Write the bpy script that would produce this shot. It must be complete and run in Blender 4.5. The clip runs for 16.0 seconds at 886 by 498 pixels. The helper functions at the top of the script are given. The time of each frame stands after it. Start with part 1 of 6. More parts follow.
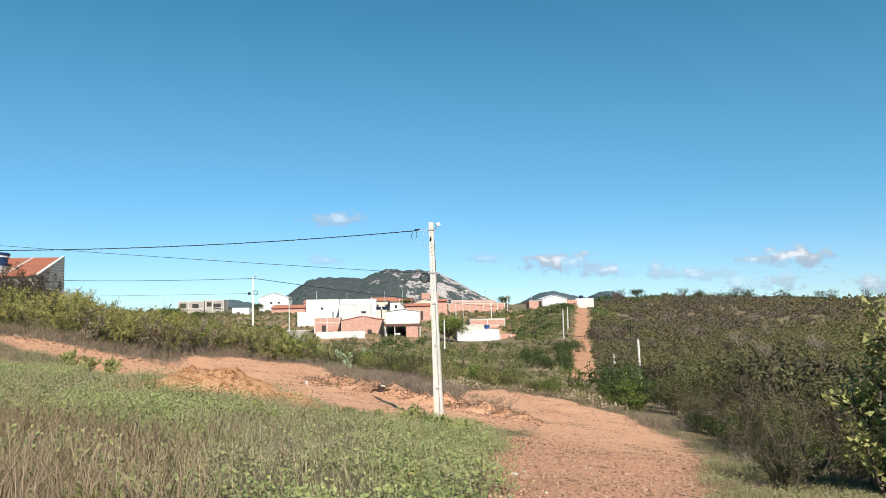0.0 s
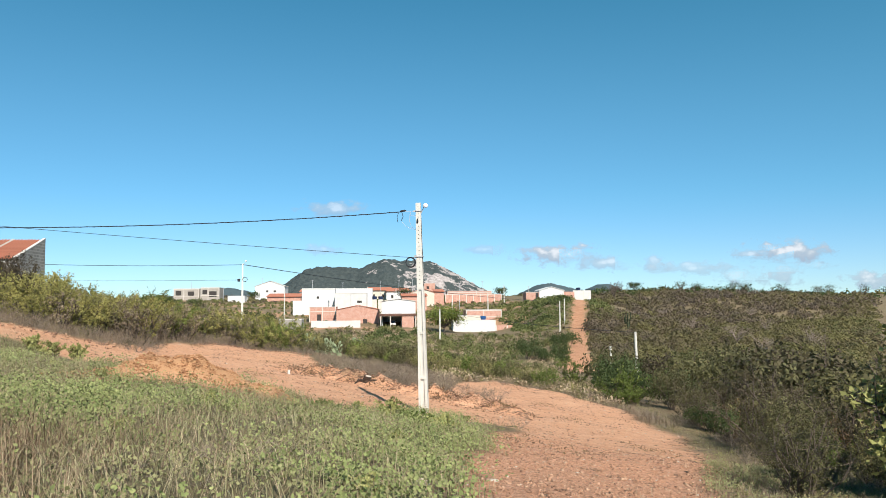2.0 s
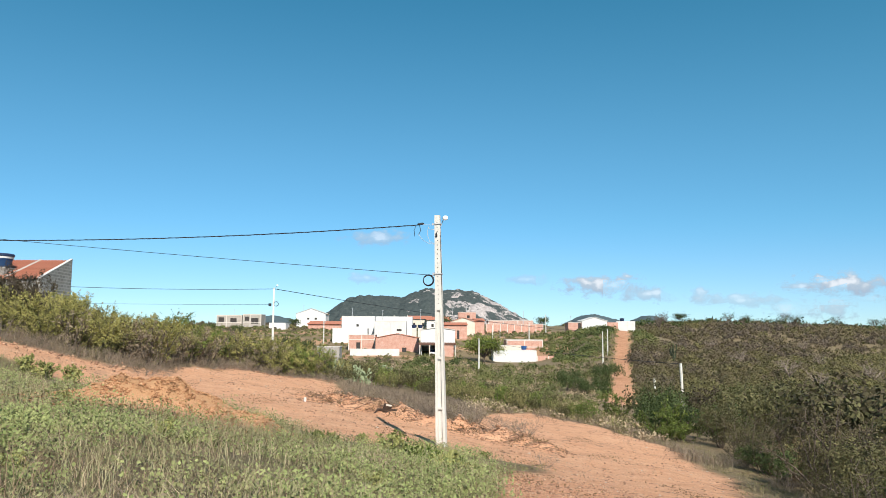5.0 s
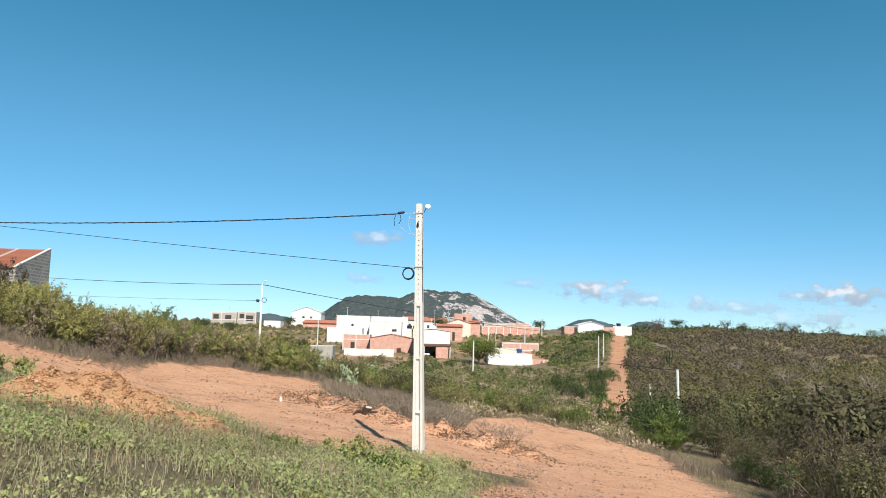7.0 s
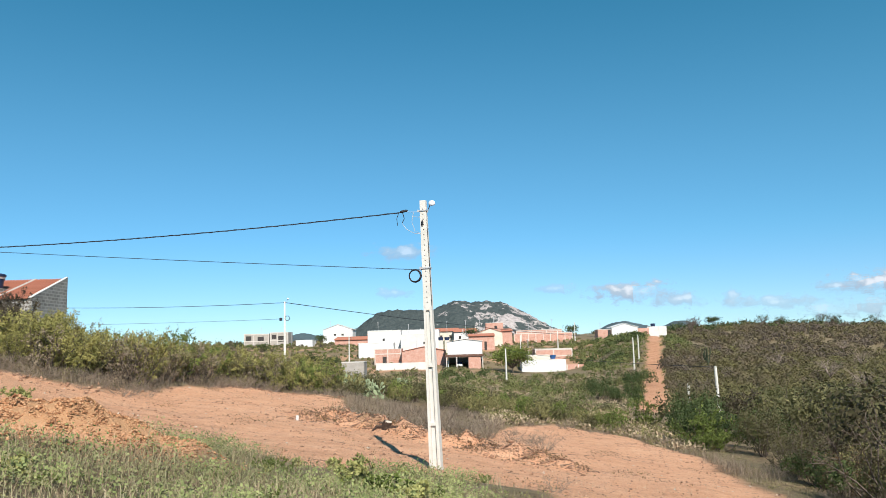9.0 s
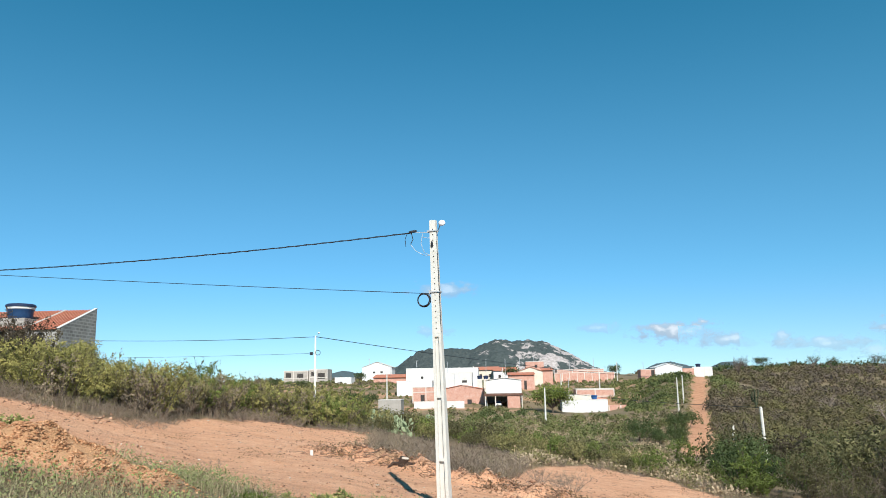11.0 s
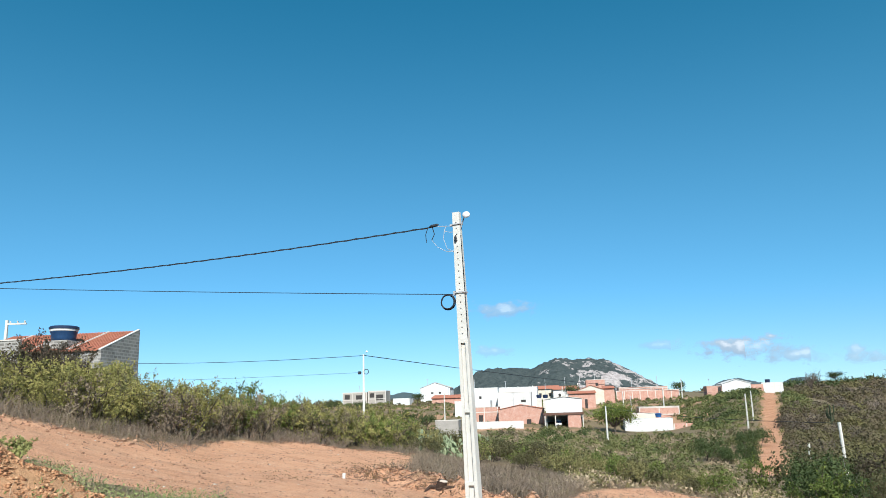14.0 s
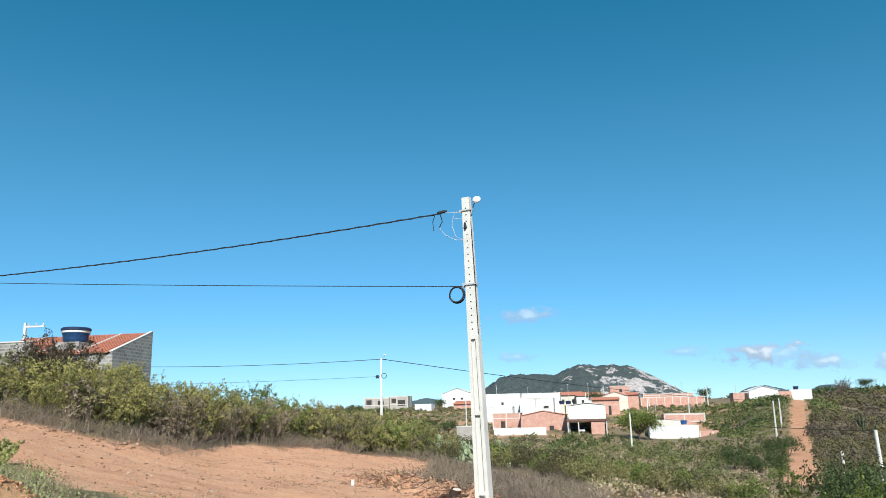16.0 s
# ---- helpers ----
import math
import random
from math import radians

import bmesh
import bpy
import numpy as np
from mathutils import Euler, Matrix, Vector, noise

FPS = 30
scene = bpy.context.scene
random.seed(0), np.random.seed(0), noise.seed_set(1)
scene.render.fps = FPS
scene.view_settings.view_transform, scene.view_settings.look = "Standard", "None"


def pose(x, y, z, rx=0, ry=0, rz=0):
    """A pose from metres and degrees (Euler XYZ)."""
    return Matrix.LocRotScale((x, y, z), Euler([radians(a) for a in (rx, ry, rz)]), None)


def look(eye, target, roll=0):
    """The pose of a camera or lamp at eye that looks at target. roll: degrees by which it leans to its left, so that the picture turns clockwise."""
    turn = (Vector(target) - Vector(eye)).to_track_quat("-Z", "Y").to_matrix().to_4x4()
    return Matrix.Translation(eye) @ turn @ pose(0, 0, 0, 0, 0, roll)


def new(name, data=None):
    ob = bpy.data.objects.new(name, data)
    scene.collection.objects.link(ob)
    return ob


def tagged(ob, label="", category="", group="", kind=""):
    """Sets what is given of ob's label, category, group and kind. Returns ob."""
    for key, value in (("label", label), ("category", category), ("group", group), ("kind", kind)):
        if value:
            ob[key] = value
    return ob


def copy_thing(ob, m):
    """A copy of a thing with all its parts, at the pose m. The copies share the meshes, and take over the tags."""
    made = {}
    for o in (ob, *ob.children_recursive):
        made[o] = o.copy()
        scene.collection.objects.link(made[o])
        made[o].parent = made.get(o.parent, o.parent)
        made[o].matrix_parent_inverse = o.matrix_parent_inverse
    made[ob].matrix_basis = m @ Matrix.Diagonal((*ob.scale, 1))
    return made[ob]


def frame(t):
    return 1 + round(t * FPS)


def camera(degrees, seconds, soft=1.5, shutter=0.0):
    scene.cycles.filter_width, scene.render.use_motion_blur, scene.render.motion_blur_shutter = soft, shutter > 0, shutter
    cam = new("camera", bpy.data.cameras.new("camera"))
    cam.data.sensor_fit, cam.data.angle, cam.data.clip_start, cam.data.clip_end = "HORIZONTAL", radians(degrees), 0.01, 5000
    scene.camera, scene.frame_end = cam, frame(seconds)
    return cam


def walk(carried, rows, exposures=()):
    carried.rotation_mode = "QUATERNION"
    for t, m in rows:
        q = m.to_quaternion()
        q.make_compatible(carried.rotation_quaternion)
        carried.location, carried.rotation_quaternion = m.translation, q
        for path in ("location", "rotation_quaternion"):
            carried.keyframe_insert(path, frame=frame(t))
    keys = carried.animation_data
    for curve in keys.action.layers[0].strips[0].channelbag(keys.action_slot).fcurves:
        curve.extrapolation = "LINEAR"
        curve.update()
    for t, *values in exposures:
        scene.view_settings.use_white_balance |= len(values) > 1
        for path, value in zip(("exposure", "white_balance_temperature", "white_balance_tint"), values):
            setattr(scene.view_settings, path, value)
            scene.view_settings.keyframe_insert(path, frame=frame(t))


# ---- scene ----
cam = camera(60.5, 16.0, soft=0.75)
PATH = [
    (0, (-1.635, -25.7, 3.521), (-1.49, -23.713, 3.689), -1.1),
    (0.5, (-1.571, -25.279, 3.473), (-1.422, -23.29, 3.616), -0.7),
    (1, (-1.457, -24.871, 3.453), (-1.328, -22.879, 3.58), 0.1),
    (1.5, (-1.35, -24.547, 3.406), (-1.252, -22.553, 3.527), -0.3),
    (2, (-1.187, -24.154, 3.392), (-1.037, -22.165, 3.536), -0.4),
    (2.5, (-1.012, -23.857, 3.368), (-0.886, -21.869, 3.543), -0.6),
    (3, (-0.881, -23.419, 3.325), (-0.768, -21.43, 3.499), -0.9),
    (3.5, (-0.714, -23.061, 3.283), (-0.655, -21.073, 3.492), -0.8),
    (4, (-0.61, -22.697, 3.234), (-0.594, -20.708, 3.44), -0.7),
    (6.3, (-0.094, -20.958, 3.139), (-0.021, -18.974, 3.384), 1.7),
    (6.5, (-0.044, -20.762, 3.127), (0.002, -18.774, 3.347), 1.7),
    (7, (0.077, -20.401, 3.09), (0.119, -18.414, 3.316), 1.5),
    (7.5, (0.199, -20.023, 3.027), (0.219, -18.037, 3.264), 0.0),
    (8, (0.315, -19.663, 2.993), (0.337, -17.678, 3.236), -1.1),
    (8.5, (0.411, -19.301, 2.984), (0.415, -17.316, 3.229), -1.3),
    (9, (0.612, -18.958, 2.94), (0.58, -16.975, 3.195), -1.6),
    (11.5, (1.372, -17.431, 2.656), (1.153, -15.48, 3.038), -0.6),
    (12, (1.41, -17.029, 2.634), (1.107, -15.092, 3.03), -0.5),
    (12.5, (1.499, -16.645, 2.635), (1.213, -14.703, 3.018), -0.8),
    (13, (1.616, -16.306, 2.61), (1.346, -14.363, 3.002), -1.1),
    (13.5, (1.677, -15.97, 2.583), (1.405, -14.031, 2.992), -1.2),
    (14, (1.791, -15.647, 2.538), (1.508, -13.71, 2.95), -1.7),
    (14.5, (1.853, -15.251, 2.534), (1.556, -13.318, 2.955), -1.6),
    (15, (1.87, -14.939, 2.519), (1.567, -13.008, 2.943), -1.5),
    (15.5, (1.907, -14.601, 2.499), (1.577, -12.672, 2.912), -1.8),
    (16, (1.853, -14.291, 2.465), (1.513, -12.368, 2.893), -1.4),
]
walk(cam, [(t, look(eye, target, roll)) for t, eye, target, roll in PATH],
     exposures=((0, 0.55, 6500, 10), (9, 0.55, 6350, 10), (12, 0.54, 6080, 7), (16, 0.54, 6000, 7)))

# ---- light and sky ----
SUN = Vector((0.27, -0.96, 0.84)).normalized()
world = bpy.data.worlds.new("world")
scene.world = world
world.use_nodes = True
wn = world.node_tree
sky = wn.nodes.new("ShaderNodeTexSky")
sky.sky_type = 'NISHITA'
sky.sun_disc = False
sky.sun_elevation = math.asin(SUN.z)
sky.sun_rotation = math.atan2(SUN.x, SUN.y)
sky.altitude = 1500
sky.air_density = 0.85
sky.dust_density = 0.05
sky.ozone_density = 1.2
tint = wn.nodes.new("ShaderNodeMix")
tint.data_type, tint.blend_type = 'RGBA', 'MULTIPLY'
tint.inputs["Factor"].default_value = 1.0
tint.inputs["B"].default_value = (0.45, 0.66, 0.80, 1)
wn.links.new(sky.outputs[0], tint.inputs["A"])
haze = wn.nodes.new("ShaderNodeMix")
haze.data_type, haze.blend_type = 'RGBA', 'ADD'
haze.inputs["Factor"].default_value = 1.0
wn.links.new(tint.outputs["Result"], haze.inputs["A"])
up_z = wn.nodes.new("ShaderNodeSeparateXYZ")
wn.links.new(wn.nodes.new("ShaderNodeTexCoord").outputs["Generated"], up_z.inputs[0])
low = wn.nodes.new("ShaderNodeMapRange")
low.interpolation_type = 'SMOOTHSTEP'
low.inputs[1].default_value, low.inputs[2].default_value, low.inputs[3].default_value, low.inputs[4].default_value = -0.02, 0.15, 0.0, 1.0
wn.links.new(up_z.outputs["Z"], low.inputs[0])
veil = wn.nodes.new("ShaderNodeMix")
veil.data_type = 'RGBA'
veil.inputs["A"].default_value, veil.inputs["B"].default_value = (0.75, 0.42, 0.55, 1), (0.06, 0.95, 0.93, 1)
wn.links.new(low.outputs[0], veil.inputs["Factor"])
wn.links.new(veil.outputs["Result"], haze.inputs["B"])
deep = wn.nodes.new("ShaderNodeMapRange")
deep.interpolation_type = 'SMOOTHSTEP'
deep.inputs[1].default_value, deep.inputs[2].default_value, deep.inputs[3].default_value, deep.inputs[4].default_value = 0.2, 0.6, 0.0, 1.0
wn.links.new(up_z.outputs["Z"], deep.inputs[0])
zenith = wn.nodes.new("ShaderNodeMix")
zenith.data_type, zenith.blend_type = 'RGBA', 'MULTIPLY'
zenith.inputs["B"].default_value = (0.42, 0.72, 0.84, 1)
wn.links.new(haze.outputs["Result"], zenith.inputs["A"])
wn.links.new(deep.outputs[0], zenith.inputs["Factor"])
wn.links.new(zenith.outputs["Result"], wn.nodes["Background"].inputs[0])
wn.nodes["Background"].inputs[1].default_value = 0.092
sun_data = bpy.data.lights.new("sun", 'SUN')
sun_data.energy = 5.0
sun_data.angle = radians(0.5)
sun_data.color = (1.0, 0.95, 0.87)
sun = new("sun", sun_data)
sun.matrix_world = look((0, 0, 60), Vector((0, 0, 60)) - SUN)


# ---- materials ----
def mat(name, rough=0.9):
    m = bpy.data.materials.new(name)
    m.use_nodes = True
    nt = m.node_tree
    b = nt.nodes["Principled BSDF"]
    b.inputs["Roughness"].default_value = rough
    b.inputs["Specular IOR Level"].default_value = 0.25
    return m, nt, b


def nnoise(nt, scale, detail=4.0, rough=0.6, coord="Object", stretch=None):
    tc = nt.nodes.new("ShaderNodeTexCoord")
    n = nt.nodes.new("ShaderNodeTexNoise")
    n.inputs["Scale"].default_value = scale
    n.inputs["Detail"].default_value = detail
    n.inputs["Roughness"].default_value = rough
    out = tc.outputs[coord]
    if stretch:
        mp = nt.nodes.new("ShaderNodeMapping")
        mp.inputs["Scale"].default_value = stretch
        nt.links.new(out, mp.inputs[0])
        out = mp.outputs[0]
    nt.links.new(out, n.inputs["Vector"])
    return n.outputs["Fac"]


def ramp(nt, fac, *stops):
    r = nt.nodes.new("ShaderNodeValToRGB")
    e = r.color_ramp.elements
    e[0].position, e[0].color = stops[0][0], (*stops[0][1], 1)
    e[1].position, e[1].color = stops[-1][0], (*stops[-1][1], 1)
    for p, c in stops[1:-1]:
        e.new(p).color = (*c, 1)
    nt.links.new(fac, r.inputs[0])
    return r.outputs[0]


def mix(nt, fac, a, b, mode='MIX'):
    x = nt.nodes.new("ShaderNodeMix")
    x.data_type, x.blend_type = 'RGBA', mode
    for sock, v in ((x.inputs["Factor"], fac), (x.inputs["A"], a), (x.inputs["B"], b)):
        if isinstance(v, bpy.types.NodeSocket):
            nt.links.new(v, sock)
        elif isinstance(v, tuple):
            sock.default_value = (*v, 1)
        else:
            sock.default_value = v
    return x.outputs["Result"]


def bump(nt, b, height, strength=0.5, distance=0.02):
    n = nt.nodes.new("ShaderNodeBump")
    n.inputs["Strength"].default_value = strength
    n.inputs["Distance"].default_value = distance
    nt.links.new(height, n.inputs["Height"])
    nt.links.new(n.outputs[0], b.inputs["Normal"])


def speckled(name, dark, light, fine=30.0, coarse=2.0, rough=0.9, relief=0.4, distance=0.01):
    """A surface with grain and larger stains between two colours."""
    m, nt, b = mat(name, rough)
    a = nnoise(nt, fine, 5)
    c = nnoise(nt, coarse, 4)
    col = mix(nt, ramp(nt, c, (0.3, (0, 0, 0)), (0.7, (1, 1, 1))), dark, light)
    col = mix(nt, 0.5, col, ramp(nt, a, (0.3, dark), (0.7, light)))
    nt.links.new(col, b.inputs["Base Color"])
    bump(nt, b, a, relief, distance)
    return m


def leafy(name, *colours, rough=0.7, through_light=0.25, patch=0.45, patchy=0.35, own=0.3, by_plant=False):
    """Leaves: each its own tone, slightly see-through to light; by_plant: the tone is written on each plant of a joined mesh."""
    m, nt, b = mat(name, rough)
    b.inputs["Specular IOR Level"].default_value = 0.1
    g = nt.nodes.new("ShaderNodeNewGeometry")
    o = nt.nodes.new("ShaderNodeObjectInfo")
    add = nt.nodes.new("ShaderNodeMath")
    add.operation = 'MULTIPLY_ADD'
    if by_plant:
        o = nt.nodes.new("ShaderNodeAttribute")
        o.attribute_name = "tone"
    nt.links.new(o.outputs["Fac" if by_plant else "Random"], add.inputs[0])
    add.inputs[1].default_value = own
    sub = nt.nodes.new("ShaderNodeMath")
    sub.operation = 'MULTIPLY'
    nt.links.new(g.outputs["Random Per Island"], sub.inputs[0])
    sub.inputs[1].default_value = 1 - own
    nt.links.new(sub.outputs[0], add.inputs[2])
    k = len(colours)
    stops = [(0.05 + 0.9 * i / max(1, k - 1), c) for i, c in enumerate(colours)]
    col = ramp(nt, add.outputs[0], *stops)
    big = nnoise(nt, patch, 3)
    col = mix(nt, patchy, col, ramp(nt, big, (0.35, colours[0]), (0.65, colours[-1])))
    nt.links.new(col, b.inputs["Base Color"])
    tr = nt.nodes.new("ShaderNodeBsdfTranslucent")
    nt.links.new(col, tr.inputs[0])
    sh = nt.nodes.new("ShaderNodeMixShader")
    sh.inputs[0].default_value = through_light
    nt.links.new(b.outputs[0], sh.inputs[1])
    nt.links.new(tr.outputs[0], sh.inputs[2])
    nt.links.new(sh.outputs[0], nt.nodes["Material Output"].inputs[0])
    return m


def brickwork(name, brick_a, brick_b, mortar, width=0.24, height=0.14, joint=0.012):
    m, nt, b = mat(name, 0.92)
    tc = nt.nodes.new("ShaderNodeTexCoord")
    sep = nt.nodes.new("ShaderNodeSeparateXYZ")
    nt.links.new(tc.outputs["Object"], sep.inputs[0])
    su = nt.nodes.new("ShaderNodeMath")
    nt.links.new(sep.outputs[0], su.inputs[0])
    nt.links.new(sep.outputs[1], su.inputs[1])
    cb = nt.nodes.new("ShaderNodeCombineXYZ")
    nt.links.new(su.outputs[0], cb.inputs[0])
    nt.links.new(sep.outputs[2], cb.inputs[1])
    br = nt.nodes.new("ShaderNodeTexBrick")
    nt.links.new(cb.outputs[0], br.inputs["Vector"])
    br.inputs["Scale"].default_value = 1.0
    br.inputs["Brick Width"].default_value = width
    br.inputs["Row Height"].default_value = height
    br.inputs["Mortar Size"].default_value = joint
    br.inputs["Color1"].default_value = (*brick_a, 1)
    br.inputs["Color2"].default_value = (*brick_b, 1)
    br.inputs["Mortar"].default_value = (*mortar, 1)
    big = nnoise(nt, 0.8, 5)
    col = mix(nt, 0.5, br.outputs["Color"], ramp(nt, big, (0.3, brick_a), (0.5, brick_b), (0.72, mortar)))
    nt.links.new(col, b.inputs["Base Color"])
    bump(nt, b, br.outputs["Fac"], -0.4, 0.01)
    return m


M_CONCRETE = speckled("pole_concrete", (0.48, 0.455, 0.40), (0.67, 0.64, 0.58), 40, 3, 0.85, 0.3, 0.004)
M_DARKHOLE = speckled("hole_shade", (0.05, 0.045, 0.04), (0.1, 0.09, 0.08), 30, 3)
M_STEEL = speckled("galvanised_steel", (0.3, 0.3, 0.31), (0.5, 0.5, 0.5), 60, 4, 0.5)
M_CABLE = speckled("cable_jacket", (0.012, 0.014, 0.018), (0.03, 0.033, 0.04), 60, 4, 0.6)
M_LAMPGLASS = speckled("lamp_polymer", (0.7, 0.71, 0.72), (0.82, 0.82, 0.82), 30, 3, 0.3)
M_BRICK = brickwork("clay_brick", (0.36, 0.17, 0.12), (0.50, 0.27, 0.20), (0.55, 0.41, 0.34))
M_BLOCK = brickwork("concrete_block", (0.10, 0.092, 0.082), (0.27, 0.25, 0.22), (0.40, 0.375, 0.34), 0.42, 0.2, 0.035)
M_WHITE = speckled("white_paint", (0.50, 0.485, 0.46), (0.71, 0.70, 0.67), 8, 0.5, 0.8, 0.2)
M_CREAM = speckled("cream_paint", (0.5, 0.44, 0.34), (0.66, 0.6, 0.5), 8, 0.7, 0.8, 0.2)
M_GREY = speckled("grey_render", (0.46, 0.44, 0.41), (0.66, 0.63, 0.59), 8, 0.6, 0.9, 0.3)
M_RAW = speckled("raw_cement_render", (0.26, 0.23, 0.2), (0.42, 0.38, 0.33), 8, 0.6, 0.9, 0.3)
M_SLAB = speckled("concrete_frame", (0.48, 0.43, 0.38), (0.62, 0.57, 0.5), 12, 1, 0.9, 0.3)
M_DARK = speckled("opening_shade", (0.03, 0.028, 0.025), (0.07, 0.06, 0.055), 10, 1)
M_TILE = speckled("clay_tile", (0.34, 0.12, 0.07), (0.52, 0.21, 0.13), 10, 1.5, 0.85, 0.5, 0.02)
M_DARKTILE = speckled("dark_brown_tile", (0.07, 0.035, 0.025), (0.15, 0.075, 0.05), 10, 1.5, 0.9, 0.5, 0.02)
M_BLUE = speckled("blue_tank_plastic", (0.015, 0.06, 0.17), (0.03, 0.10, 0.26), 6, 1, 0.45, 0.1)
M_TANK = speckled("dark_tank_plastic", (0.012, 0.035, 0.085), (0.02, 0.055, 0.13), 6, 1, 0.5, 0.1)
M_NAVY = speckled("navy_tank_plastic", (0.012, 0.02, 0.05), (0.03, 0.045, 0.09), 6, 1, 0.45, 0.1)
M_WOOD = speckled("weathered_post", (0.5, 0.46, 0.4), (0.68, 0.65, 0.58), 25, 3, 0.9, 0.5)
M_BARK = speckled("bark", (0.06, 0.045, 0.035), (0.15, 0.115, 0.09), 30, 4, 0.95, 0.6)
M_CHAR = speckled("dark_rotten_wood", (0.025, 0.016, 0.012), (0.08, 0.05, 0.035), 25, 4, 0.95, 0.8)
M_CACTUS = speckled("cactus_skin", (0.03, 0.04, 0.022), (0.075, 0.085, 0.045), 12, 2, 0.8, 0.5)
M_DRYWOOD = speckled("dry_grey_twig", (0.16, 0.12, 0.095), (0.32, 0.255, 0.2), 30, 4, 0.95, 0.5)
M_PAD = speckled("cactus_pad", (0.17, 0.21, 0.11), (0.33, 0.37, 0.22), 12, 2, 0.7, 0.4)
M_STONE = speckled("pale_stone", (0.42, 0.33, 0.25), (0.62, 0.54, 0.45), 20, 3, 0.9, 0.6, 0.02)
def pieces(name, *colours):
    """Loose earth or stones: each lump its own tone."""
    m, nt, b = mat(name, 0.95)
    g = nt.nodes.new("ShaderNodeNewGeometry")
    k = len(colours)
    col = ramp(nt, g.outputs["Random Per Island"], *[(0.05 + 0.9 * i / (k - 1), c) for i, c in enumerate(colours)])
    fine = nnoise(nt, 30, 5)
    col = mix(nt, 0.3, col, ramp(nt, fine, (0.3, colours[0]), (0.7, colours[-1])))
    nt.links.new(col, b.inputs["Base Color"])
    bump(nt, b, fine, 0.7, 0.02)
    return m


M_LUMPS = pieces("loose_clods", (0.13, 0.065, 0.04), (0.30, 0.155, 0.095), (0.42, 0.225, 0.135), (0.54, 0.34, 0.22))
M_HEAP = pieces("heaped_clods", (0.22, 0.09, 0.04), (0.40, 0.185, 0.085), (0.5, 0.26, 0.13), (0.6, 0.36, 0.2))
L_GREEN = leafy("leaf_green", (0.06, 0.085, 0.02), (0.14, 0.18, 0.04), (0.27, 0.3, 0.08), own=0.5)
L_YELLOW = leafy("leaf_yellow_green", (0.11, 0.105, 0.036), (0.26, 0.245, 0.07), (0.52, 0.45, 0.16), own=0.5)
L_DARK = leafy("leaf_dark_green", (0.03, 0.048, 0.018), (0.062, 0.085, 0.03), (0.115, 0.14, 0.05))
L_DRY = leafy("leaf_dry_brown", (0.14, 0.1, 0.07), (0.25, 0.19, 0.13), (0.36, 0.3, 0.19), own=0.5)
L_BROWN = leafy("leaf_dark_brown", (0.05, 0.038, 0.027), (0.085, 0.067, 0.044), (0.15, 0.12, 0.072), own=0.5)
L_HEATH = leafy("grey_brown_grass", (0.13, 0.093, 0.072), (0.225, 0.168, 0.125), (0.36, 0.28, 0.20))
L_TWIG = leafy("dead_twig", (0.16, 0.115, 0.085), (0.26, 0.195, 0.14), (0.4, 0.32, 0.21))
L_RUST = leafy("leaf_rusty", (0.11, 0.06, 0.035), (0.19, 0.115, 0.06), (0.26, 0.19, 0.09), own=0.5)
L_RUSSET = leafy("russet_grass", (0.13, 0.075, 0.045), (0.27, 0.18, 0.115), (0.46, 0.36, 0.23))
L_DULL = leafy("leaf_dull_olive", (0.06, 0.055, 0.03), (0.10, 0.095, 0.042), (0.17, 0.155, 0.065), own=0.5)
L_MIX = leafy("leaf_mixed_scrub", (0.052, 0.042, 0.026), (0.088, 0.074, 0.041), (0.08, 0.084, 0.034), (0.28, 0.25, 0.115), own=0.5)
L_OLIVE = leafy("leaf_olive", (0.085, 0.07, 0.035), (0.17, 0.155, 0.065), (0.24, 0.225, 0.08), (0.36, 0.31, 0.14))
L_LIGHT = leafy("leaf_pale_green", (0.19, 0.185, 0.06), (0.34, 0.345, 0.12), (0.52, 0.49, 0.20), own=0.2)
L_FAR = leafy("far_scrub_leaf", (0.155, 0.122, 0.098), (0.17, 0.132, 0.085), (0.165, 0.142, 0.068), (0.215, 0.19, 0.08), (0.10, 0.11, 0.045), patchy=0.0, own=0.88, by_plant=True, through_light=0.4)
L_VALLEY = leafy("valley_leaf", (0.16, 0.125, 0.085), (0.17, 0.15, 0.075), (0.20, 0.20, 0.075), (0.13, 0.15, 0.055), (0.07, 0.09, 0.035), patchy=0.0, own=0.85, by_plant=True, through_light=0.35)
L_CREEP = leafy("creeping_weed_leaf", (0.11, 0.113, 0.047), (0.21, 0.213, 0.09), (0.37, 0.35, 0.17), patch=0.5, patchy=0.5)
L_STRAW = leafy("dry_grass", (0.28, 0.19, 0.12), (0.47, 0.36, 0.23), (0.62, 0.51, 0.34))
L_GRASS = leafy("green_grass", (0.15, 0.14, 0.068), (0.285, 0.26, 0.135), (0.46, 0.405, 0.245))
L_WEED = leafy("broad_weed_leaf", (0.095, 0.125, 0.04), (0.185, 0.23, 0.075), (0.29, 0.335, 0.125), (0.47, 0.46, 0.2), patch=0.6, patchy=0.4)


# ---- mesh helpers ----
def part(name, bm, material, parent=None, label="", smooth=False):
    """Links a bmesh as one mesh object under a thing or a part."""
    me = bpy.data.meshes.new(name)
    bm.to_mesh(me)
    bm.free()
    return part_mesh(name, me, material, parent, label, smooth)


def part_mesh(name, me, material, parent=None, label="", smooth=False):
    if material:
        me.materials.append(material)
    if smooth:
        me.polygons.foreach_set("use_smooth", [True] * len(me.polygons))
    ob = new(name, me)
    ob.parent = parent
    if label:
        ob["label"] = label
    return ob


